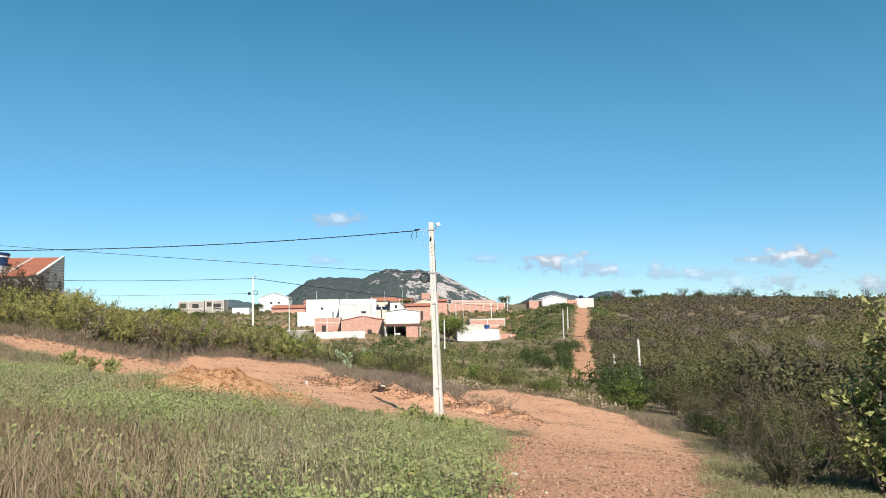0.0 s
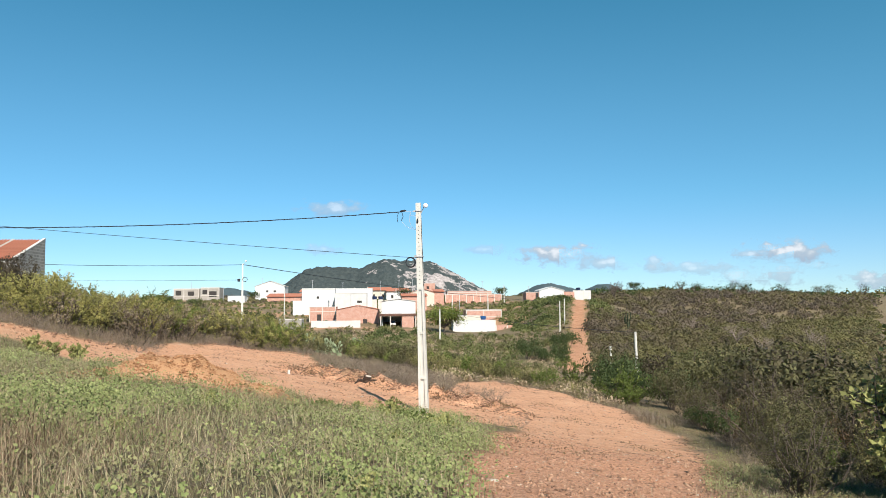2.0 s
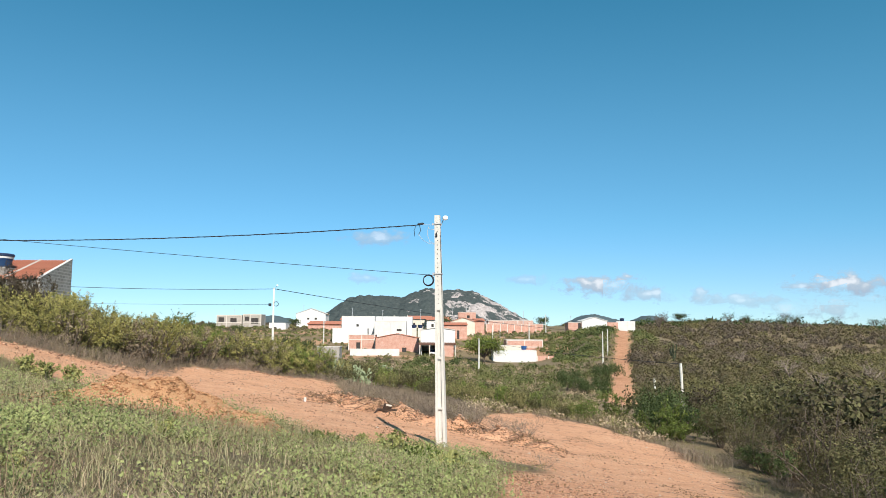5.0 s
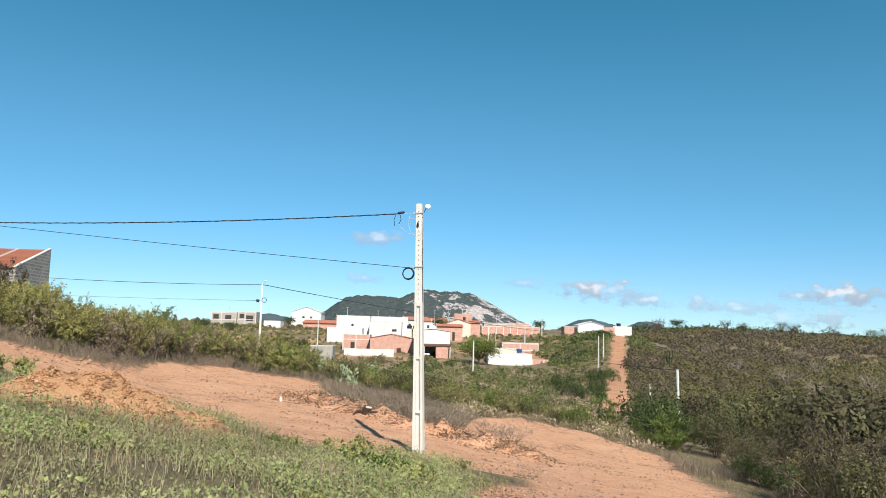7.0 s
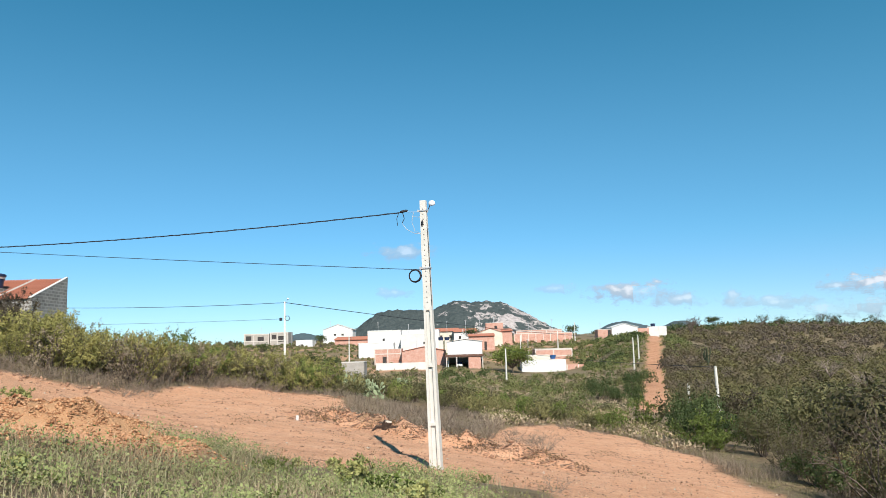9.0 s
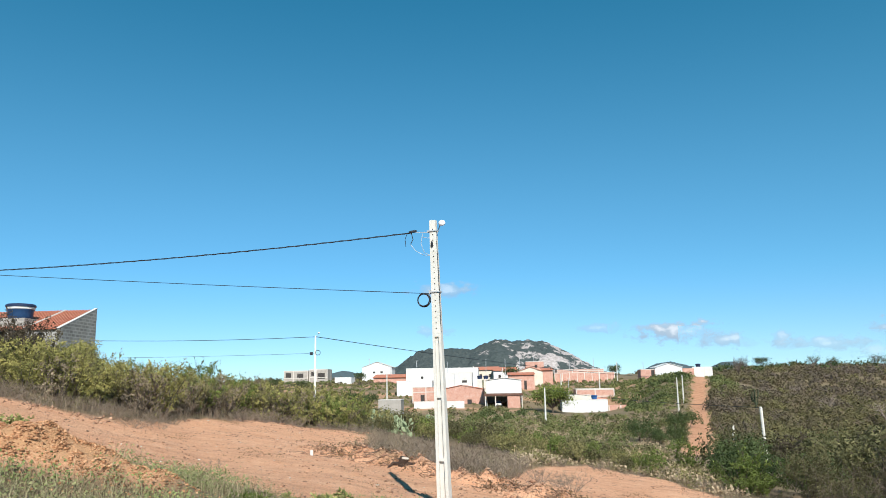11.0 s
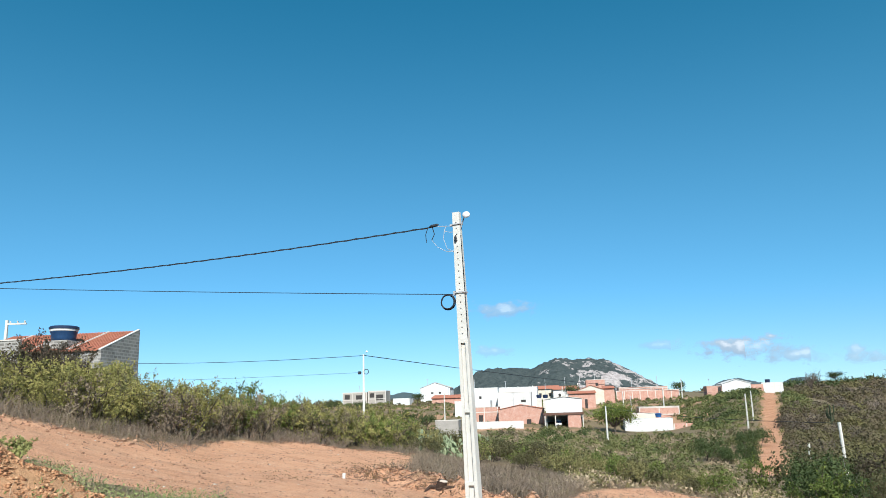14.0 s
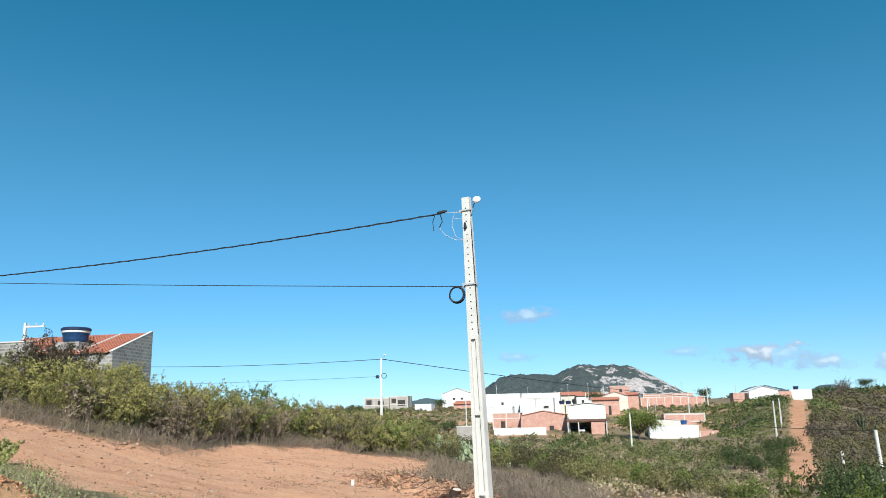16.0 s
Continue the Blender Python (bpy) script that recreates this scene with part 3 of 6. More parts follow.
wire("distribution_cable", "black distribution cable between two poles", (-14.28, 46.6, 7.1), 166, -0.0061, 0.00114, 36, 0.022)
wire("distribution_cable", "black distribution cable falling toward the town", (-14.2, 46.6, 7.1), 62, -0.055, 0.00022, 95, 0.03)
wire("telecom_cable", "thin telephone cable between two poles", (-14.4, 46.6, 5.7), 164, 0.002, 0.0004, 36, 0.012)

wire("service_cable", "thin service cable sagging across the valley", (20.0, 39.5, 0.85), 95.5, -0.0088, 0.0002, 101, 0.022)

# the crossarm pole behind the block house
pc = concrete_pole((-49.3, 48.8, height(-49.3, 48.8)), 11.9 - float(height(-49.3, 48.8)), 0.34, 0.22, 5, label="pale concrete pole with a crossarm behind the house", holes=False)
tp = 11.8 - float(height(-49.3, 48.8))
part("crossarm", slab(-0.1, 1.9, -0.08, 0.08, tp - 0.35, tp - 0.2), M_CONCRETE, pc)
for k in range(3):
    part("insulator", lathe(((0.04, 0), (0.08, 0.05), (0.05, 0.1), (0.08, 0.15), (0.03, 0.22)), 10), M_SLAB, pc).location = (0.35 + 0.7 * k, 0, tp - 0.2)

# poles on the far slope and in the town
for x, y, top in ((42.0, 163, 3.9), (46.5, 177, 4.6), (10.4, 140, 2.2), (-30.6, 200, 7.0), (33.0, 230, 7.0), (20.5, 225, 6.0), (43.5, 262, 10.5), (-8.0, 262, 10.0), (2.5, 255, 9.0), (8.5, 285, 10.8), (-12.5, 250, 9.5)):
    z = float(height(x, y))
    concrete_pole((x, y, z), top - z, 0.34, 0.2, 8 + x, label=far_pole_label, steps=(0.0, 2.0, 4.0), group="far utility poles", holes=False)

# wooden posts in the thicket
for x, y, z0, z1, lean in ((20.1, 39.5, -4.6, 0.9, -0.12), (21.9, 53.0, -4.6, -0.75, -0.06)):
    p = tagged(part("fence_post", tube([(0, 0, 0), (lean * 0.4, 0, (z1 - z0) * 0.5), (lean, 0, z1 - z0)], 0.13, 8, 0.85), M_WOOD), "leaning whitish wooden fence post among bushes", "fence post", "fence posts")
    p.location = (x, y, min(z0, float(height(x, y)) - 0.1))


# ---- the block house on the bank ----
house = thing("block_house", "unplastered grey block house with red tile roof", "house", (-24.0, 28.6, 0), 0)
gz0 = float(height(-24, 28)) - 0.6


def prism(outline, y0, y1):
    """Extrudes an x-z outline along y."""
    bm = bmesh.new()
    a = [bm.verts.new((x, y0, z)) for x, z in outline]
    c = [bm.verts.new((x, y1, z)) for x, z in outline]
    k = len(a)
    bm.faces.new(a)
    bm.faces.new(c[::-1])
    for i in range(k):
        bm.faces.new((a[i], c[i], c[(i + 1) % k], a[(i + 1) % k]))
    bmesh.ops.recalc_face_normals(bm, faces=bm.faces)
    return bm


def prism_x(outline, x0, x1):
    """Extrudes a y-z outline along x."""
    bm = prism(outline, x0, x1)
    bm.transform(Matrix(((0, 1, 0, 0), (1, 0, 0, 0), (0, 0, 1, 0), (0, 0, 0, 1))))
    bmesh.ops.recalc_face_normals(bm, faces=bm.faces)
    return bm


# gable wall that climbs away from the walk, parallel to y, and its front wall
part("gable_wall", prism_x(((-4.0, gz0), (0, gz0), (0, 7.95), (-4.0, 6.45)), -0.16, 0), M_BLOCK, house)
part("coping", prism_x(((-4.05, 6.42), (0.02, 7.95), (0.02, 7.99), (-4.05, 6.46)), -0.18, 0.01), M_GREY, house)
part("back_wall", slab(-9, -0.16, -0.16, 0, gz0, 7.7), M_BLOCK, house)
part("front_wall", slab(-9, -0.16, -4.0, -3.84, gz0, 6.3), M_BLOCK, house)
part("side_wall", slab(-9, -8.84, -3.84, -0.16, gz0, 6.6), M_BLOCK, house)
roof = part("roof", prism_x(((-4.15, 6.36), (-0.1, 7.78), (-0.1, 7.84), (-4.15, 6.42)), -8.8, -0.22), M_TILE, house, "red clay tile roof")
for k in range(40):
    q = prism_x(((-4.2, 6.42), (-0.12, 7.85), (-0.12, 7.89), (-4.2, 6.46)), -0.05, 0.05)
    o = part("tile_course", q, M_TILE, roof)
    o.location.x = -0.4 - 0.21 * k
for k in range(3):
    part("roof_flashing", prism_x(((-4.18, 6.45), (-0.11, 7.87), (-0.11, 7.92), (-4.18, 6.5)), -2.1 - 2.6 * k, -1.98 - 2.6 * k), M_SLAB, house, "pale mortar strip")
yard = tagged(part("yard_wall", slab(-40, -28.7, 24.0, 24.16, float(height(-30, 24)) - 1.2, 7.1), M_BLOCK), "grey concrete block yard wall beside the house", "wall")
part("coping", slab(-40, -28.68, 23.96, 24.2, 7.1, 7.17), M_SLAB, yard)

tank = thing("water_tank", "dark blue plastic water tank with white band on stand", "water tank", (-27.1, 25.6, 7.1))
part("tank_body", lathe(((0.62, 0.0), (0.66, 0.03), (0.69, 0.2), (0.7, 0.42), (0.74, 0.5), (0.76, 0.62)), 28), M_TANK, tank, smooth=True)
part("white_band", lathe(((0.75, 0.56), (0.775, 0.58), (0.78, 0.67), (0.77, 0.70)), 28), M_WHITE, tank, "white band")
part("lid", lathe(((0.80, 0.7), (0.83, 0.72), (0.83, 0.82), (0.74, 0.88), (0.2, 0.92)), 28), M_NAVY, tank, "dark navy lid")
part("stand", slab(-0.75, 0.75, -0.75, 0.75, -3.2, 0.0), M_BLOCK, tank)


# ---- the town across the valley ----
def wall_with_openings(bm, x0, x1, z0, z1, y, thick, holes):
    """A wall in the x-z plane at y, with rectangular openings cut right through."""
    xs_ = sorted({x0, x1, *(h[0] for h in holes), *(h[1] for h in holes)})
    zs_ = sorted({z0, z1, *(h[2] for h in holes), *(h[3] for h in holes)})
    for i in range(len(xs_) - 1):
        for j in range(len(zs_) - 1):
            cx, cz = (xs_[i] + xs_[i + 1]) / 2, (zs_[j] + zs_[j + 1]) / 2
            if not any(h[0] < cx < h[1] and h[2] < cz < h[3] for h in holes):
                box(bm, xs_[i], xs_[i + 1], y, y + thick, zs_[j], zs_[j + 1])
    bmesh.ops.remove_doubles(bm, verts=bm.verts, dist=1e-4)
    bm.verts.index_update()
    seen = {}
    for f in bm.faces:
        seen.setdefault(frozenset(v.index for v in f.verts), []).append(f)
    bmesh.ops.delete(bm, geom=[f for fs in seen.values() if len(fs) > 1 for f in fs], context='FACES')


def town_house(name, label, x0, x1, y, z0, z1, deep, wall, holes=(), roof=None, apex=0.0, bands=(), pillars=(), shell=True, turn=0, frame_m=None, rise=0.0, open_from=9.0, white_roof=False):
    """A building: front with openings, sides, back, roof (flat, gable, shed or tiled)."""
    cx = (x0 + x1) / 2
    h = thing(name, label, "house" if name != "boundary_wall" else "wall", (cx, y, z0), turn)
    w, t, f = (x1 - x0) / 2, z1 - z0, -1.8
    bm = bmesh.new()
    wall_with_openings(bm, -w, w, f, t, 0, 0.18, [(a * 2 * w - w, c * 2 * w - w, d * t, e * t) for a, c, d, e in holes])
    part("front_wall", bm, wall, h)
    if shell:
        for s in (-1, 1):
            part("side_wall", slab(min(s * w, s * (w - 0.18)), max(s * w, s * (w - 0.18)), 0.18, deep, f, t + rise * 0.3), wall, h)
        part("back_wall", slab(-w, w, deep, deep + 0.18, f, t + rise), wall, h)
    for a, c, d, e in holes:
        if c - a > open_from:
            continue
        # a near-black panel paints the indoor shade seen through the opening
        part("window" if d > 0.15 else "doorway", slab(a * 2 * w - w, c * 2 * w - w, 0.1, 0.14, d * t, e * t), M_DARK, h)
    if roof == "gable":
        part("gable", prism(((-w, t), (w, t), (0, t + apex)), 0, 0.18), wall, h)
        for s in (-1, 1):
            part("roof", prism(((s * (w + 0.3), t - 0.1), (0, t + apex + 0.08), (0, t + apex + 0.2), (s * (w + 0.3), t + 0.04)), -0.25, deep + 0.3), (M_WHITE if white_roof else M_SLAB) if wall is M_WHITE else M_TILE, h)
    elif roof == "flat":
        part("roof", slab(-w - 0.05, w + 0.05, -0.05, deep + 0.2, t, t + 0.16), M_SLAB if wall is not M_WHITE else M_WHITE, h)
    elif roof == "tile":
        part("roof", prism_x(((-0.6, t - 0.15), (deep + 0.3, t + apex), (deep + 0.3, t + apex + 0.15), (-0.6, t)), -w - 0.3, w + 0.3), M_TILE, h, "red clay tile roof")
    for a in bands:
        part("beam", slab(-w - 0.02, w + 0.02, -0.04, 0.0, a * t - 0.12, a * t + 0.12), frame_m or M_SLAB, h)
    for a in pillars:
        part("pillar", slab(a * 2 * w - w - 0.13, a * 2 * w - w + 0.13, -0.05, 0.0, f, t), frame_m or M_SLAB, h)
    return h


town_house("town_house", "two-storey white gabled house with small windows", -61, -47.5, 330, 7.0, 12.0, 12, M_WHITE, ((0.36, 0.44, 0.45, 0.62), (0.62, 0.7, 0.45, 0.62)), "gable", 2.3)
town_house("town_house", "low unplastered brick house with tiled roof", -50.9, -37, 300, 2.0, 7.0, 9, M_BRICK, ((0.2, 0.3, 0.3, 0.6), (0.7, 0.8, 0, 0.6)), "tile", 1.2)
town_house("town_house", "unfinished two-storey house with concrete frame", -97.5, -86, 330, 5.0, 11.0, 9, M_RAW, ((0.08, 0.3, 0.5, 0.85), (0.55, 0.8, 0.45, 0.8)), "flat", bands=(0.45, 0.97), pillars=(0.02, 0.4, 0.98))
town_house("town_house", "unfinished two-storey cement house with open windows", -85, -76.6, 328, 5.0, 11.4, 9, M_RAW, ((0.1, 0.35, 0.55, 0.85), (0.45, 0.85, 0.35, 0.75)), "flat", bands=(0.45, 0.97), pillars=(0.02, 0.4, 0.98))
town_house("town_house", "long low white house behind the hedge", -67.2, -60.2, 300, 3.0, 7.2, 8, M_WHITE, ((0.3, 0.45, 0.3, 0.6),), "flat")
town_house("town_house", "large blank white-plastered building", -30.2, -18.9, 242, 2.0, 8.9, 11, M_WHITE, ((0.45, 0.52, 0.5, 0.62),), "flat", bands=(0.98,))
town_house("town_house", "white-plastered annex with flat roof", -31.8, -20.4, 230, -0.2, 4.6, 7, M_WHITE, (), "flat")
town_house("town_house", "grey-white rendered building with one narrow window", -18.4, -7.7, 235, 0.0, 7.1, 10, M_GREY, ((0.7, 0.85, 0.55, 0.66),), "flat")
town_house("town_house", "white building with long roof parapet", -20.5, -6.0, 250, 2.0, 9.0, 10, M_WHITE, (), "flat")
town_house("town_house", "brick house with a sloping parapet", -16, -3.2, 206, -3.4, 1.9, 9, M_BRICK, ((0.62, 0.72, 0.0, 0.45),), "gable", 1.1)
town_house("town_house", "low brick house with concrete pillars", -24.5, -16.4, 210, -2.8, 2.6, 8, M_BRICK, ((0.3, 0.45, 0.2, 0.6),), "flat", pillars=(0.02, 0.5, 0.98), bands=(0.75,))
town_house("boundary_wall", "whitish rendered yard wall", -22.5, -8.5, 196, -4.0, -1.2, 0.2, M_GREY, shell=False)
town_house("town_house", "small grey rendered house beyond the hedge", -25.2, -20.2, 150, -3.2, 0.0, 5, M_RAW, (), "flat")

car_house = town_house("town_house", "house with white upper storey over an open carport", -2.4, 7.4, 198, -4.4, 4.3, 10, M_WHITE, ((0.02, 0.58, 0.0, 0.47), (0.94, 0.99, 0.05, 0.42)), "gable", 0.5, open_from=0.4)
part("carport_roof", prism_x(((-2.2, 4.4), (0, 4.9), (0, 5.05), (-2.2, 4.55)), -5.6, 5.2), M_DARKTILE, car_house, "dark brown carport roof")
part("brick_room", slab(0.9, 4.4, -2.0, 0, -1.8, 4.3), M_BRICK, car_house)
for px in (-5.2, -2.4, 4.9):
    part("carport_post", slab(px - 0.12, px + 0.12, -2.1, -1.86, -1.8, 4.45), M_SLAB, car_house)

car = thing("car", "small white car parked under the carport", "car", (0.9, 199.6, float(height(0.9, 199.6))), 90)
body = slab(-1.9, 1.9, -0.8, 0.8, 0.3, 0.85, bevel=0.12)
part("body", body, M_WHITE, car, smooth=False)
part("cabin", prism(((-1.3, 0.84), (1.0, 0.84), (0.55, 1.42), (-0.95, 1.42)), -0.7, 0.7), M_NAVY, car, "dark glazed cabin")
part("roof", slab(-0.95, 0.55, -0.68, 0.68, 1.42, 1.47), M_WHITE, car)
for wx in (-1.2, 1.2):
    for wy in (-0.75, 0.75):
        wl_ = lathe(((0.2, -0.1), (0.31, -0.09), (0.31, 0.09), (0.2, 0.1)), 16)
        wl_.transform(pose(wx, wy, 0.3, 90, 0, 0))
        part("wheel", wl_, M_CABLE, car, "black wheel")
town_house("town_house", "brick house with low dark red tile roof", 4.4, 13.2, 245, 1.2, 6.4, 8, M_BRICK, ((0.2, 0.3, 0.3, 0.6), (0.6, 0.7, 0, 0.6)), "tile", 0.7)
town_house("town_house", "cream-painted gabled house with brick side", 8.0, 17.0, 262, 3.5, 7.6, 10, M_CREAM, ((0.5, 0.6, 0.3, 0.6),), "gable", 1.5)
town_house("town_house", "bare brick upper storey block", 11.6, 18.5, 280, 4.0, 11.6, 7, M_BRICK, ((0.5, 0.65, 0.7, 0.85),), "flat")
town_house("town_house", "brick house side with pitched roof", 17.2, 20.8, 265, 2.4, 8.2, 9, M_BRICK, (), "tile", 0.8)
town_house("boundary_wall", "long unplastered brick wall with concrete pillars", 22.6, 45.2, 280, 3.4, 7.2, 0.25, M_BRICK, pillars=[i / 8 for i in range(9)], bands=(0.98,), shell=False)
town_house("town_house", "brick shell house standing behind the long wall", 24, 42, 286, 3.6, 8.5, 10, M_BRICK, ((0.3, 0.36, 0.3, 0.6), (0.7, 0.76, 0.3, 0.6)), "flat", pillars=(0.0, 0.33, 0.66, 1.0), bands=(0.9,))
town_house("town_house", "brick house in construction with tie beams", 24, 35.3, 215, -4.0, 1.3, 8, M_BRICK, (), "flat", pillars=(0.01, 0.5, 0.99), bands=(0.6, 0.97))
town_house("town_house", "pale cream house behind the white wall", 21.0, 27.5, 206, -4.8, -0.4, 6, M_CREAM, (), "flat")
town_house("boundary_wall", "long bright white-painted windowless house wall", 18.4, 30.9, 198, -6.4, -1.7, 6.5, M_WHITE, (), "flat")
town_house("boundary_wall", "low brick yard wall with pale pillars", 31.0, 37.7, 198, -5.6, -3.0, 0.2, M_BRICK, pillars=(0.02, 0.5, 0.98), shell=False)
town_house("town_house", "white gabled house at the head of the road", 54.6, 63.7, 250, 4.2, 8.0, 9, M_WHITE, (), "gable", 1.25, white_roof=True)
town_house("town_house", "low brick shed with a dark doorway", 49.7, 54.4, 250, 4.2, 7.3, 6, M_BRICK, ((0.75, 0.98, 0.2, 0.95),), "flat")
town_house("boundary_wall", "short brick yard wall", 63.8, 67.6, 250, 4.2, 7.5, 0.2, M_BRICK, shell=False)
town_house("boundary_wall", "grey rendered yard wall", 67.8, 74.6, 253, 4.2, 8.0, 0.2, M_GREY, pillars=(0.6,), shell=False)
for k, (x, y, z) in enumerate(((-56, 345, 9), (-38, 350, 9), (-14, 300, 8.8), (-4, 310, 9.6), (4, 300, 9.0), (-24, 330, 9.4))):
    z0 = float(height(x, y))
    town_house("town_house", "distant pale house with a pitched tile roof", x - 5, x + 5, y, z0, max(z, z0 + 3.4), 8, (M_CREAM, M_WHITE, M_GREY)[k % 3], ((0.2, 0.3, 0.3, 0.6), (0.6, 0.7, 0.3, 0.6)), "tile", 1.3)

for x, y, z, m_, lab in ((27.6, 201, -1.35, M_BLUE, "bright blue plastic water tank on a roof"), (-5.0, 232, 5.0, M_NAVY, "dark plastic water tank in the town"), (-3.0, 234, 5.0, M_NAVY, "dark plastic water tank in the town"), (70.2, 254.5, 8.0, M_NAVY, "black plastic water tank above a wall")):
    tk = thing("water_tank", lab, "water tank", (x, y, z), group="town water tanks")
    part("tank_body", lathe(((0.7, 0), (0.8, 0.5), (0.85, 0.9)), 16), m_, tk)
    part("lid", lathe(((0.9, 0.9), (0.9, 1.0), (0.4, 1.1)), 16), m_, tk)
    if y != 201:
        part("stand", slab(-0.8, 0.8, -0.8, 0.8, float(height(x, y)) - z - 0.5, 0), M_SLAB, tk)


# ---- the rocky hill and the far ranges ----
def hill(name, label, cx, cy, base, nodes, deep, seed, rocky):
    """A far hill whose skyline follows a few (x, z) knots."""
    r = np.random.default_rng(seed)
    kx, kz = [n[0] for n in nodes], [n[1] for n in nodes]
    u = np.linspace(kx[0], kx[-1], 220 if name == "rocky_hill" else 90)
    v = np.linspace(-1, 1, 90 if name == "rocky_hill" else 40)
    U, V = np.meshgrid(u, v)
    sky_z = np.interp(U, kx, kz)
    env = np.cos(V * math.pi / 2) ** 0.8
    Z = sky_z * env
    Z = Z + env * (1 - 0.6 * env) * (kz[len(kz) // 2] * 0.10) * (waves(U, V * deep, 90, seed) + 0.5 * waves(U, V * deep, 25, seed + 1))
    Z = Z + env * 1.2 * waves(U, V * deep, 17, seed + 2)
    i = np.arange(U.size).reshape(U.shape)
    me = mesh_of(name, np.stack([U + cx, V * deep + cy, Z + base], -1).reshape(-1, 3), np.stack([i[:-1, :-1], i[:-1, 1:], i[1:, 1:], i[1:, :-1]], -1).reshape(-1, 4))
    return tagged(part_mesh(name, me, rocky, smooth=True), label, "hill", kind="structure")


m, nt, b = mat("hazed_hill_scrub_and_rock", 0.95)
n1 = nnoise(nt, 0.022, 8, 0.68)
n2 = nnoise(nt, 0.12, 6, 0.7)
geo = nt.nodes.new("ShaderNodeTexCoord")
sp = nt.nodes.new("ShaderNodeSeparateXYZ")
nt.links.new(geo.outputs["Object"], sp.inputs[0])
side = nt.nodes.new("ShaderNodeMapRange")
side.inputs[1].default_value, side.inputs[2].default_value, side.inputs[3].default_value, side.inputs[4].default_value = -120, 130, -0.09, 0.09
nt.links.new(sp.outputs[0], side.inputs[0])
add = nt.nodes.new("ShaderNodeMath")
nt.links.new(n1, add.inputs[0])
nt.links.new(side.outputs[0], add.inputs[1])
# the scrub's blue cast is air haze put into its colour
green = ramp(nt, n2, (0.35, (0.036, 0.048, 0.048)), (0.65, (0.072, 0.085, 0.08)))
stone = ramp(nt, n2, (0.35, (0.24, 0.21, 0.20)), (0.65, (0.50, 0.44, 0.41)))
nt.links.new(mix(nt, ramp(nt, add.outputs[0], (0.575, (0, 0, 0)), (0.615, (1, 1, 1))), green, stone), b.inputs["Base Color"])
bump(nt, b, n2, 0.8, 6.0)
M_HILL = m
# blue distance haze is painted into the base colour of the far hills
M_FARHILL = speckled("hazed_far_hill_scrub", (0.05, 0.075, 0.085), (0.085, 0.11, 0.115), 0.1, 0.01, 0.95, 0.3, 3.0)
hill("rocky_hill", "dark scrub-covered hill with pale granite outcrops", 0, 2500, -6,
     ((-400, 0), (-345, 62), (-302, 92), (-264, 118), (-226, 131), (-158, 130), (-90, 125), (-53, 139), (-16, 153), (6, 158), (45, 151), (93, 152), (128, 146), (163, 142), (197, 121), (231, 105), (265, 84), (330, 50), (420, 0)), 330, 21, M_HILL)
hill("far_hill", "haze-blue distant wooded hill", 735, 3300, -6, ((-260, 0), (-130, 58), (-60, 92), (-20, 97), (60, 80), (150, 58), (250, 0)), 300, 31, M_FARHILL)
hill("far_hill", "haze-blue distant wooded hill", 960, 3300, -6, ((-110, 0), (-60, 72), (-20, 92), (30, 90), (70, 62), (160, 0)), 250, 33, M_FARHILL)
hill("far_hill", "haze-blue distant low range", 320, 3300, -6, ((-200, 0), (-60, 40), (0, 50), (140, 46), (260, 0)), 250, 35, M_FARHILL)
hill("far_hill", "haze-blue distant low range", -720, 3300, -6, ((-380, 0), (-200, 46), (-60, 60), (40, 84), (120, 70), (260, 0)), 300, 37, M_FARHILL)


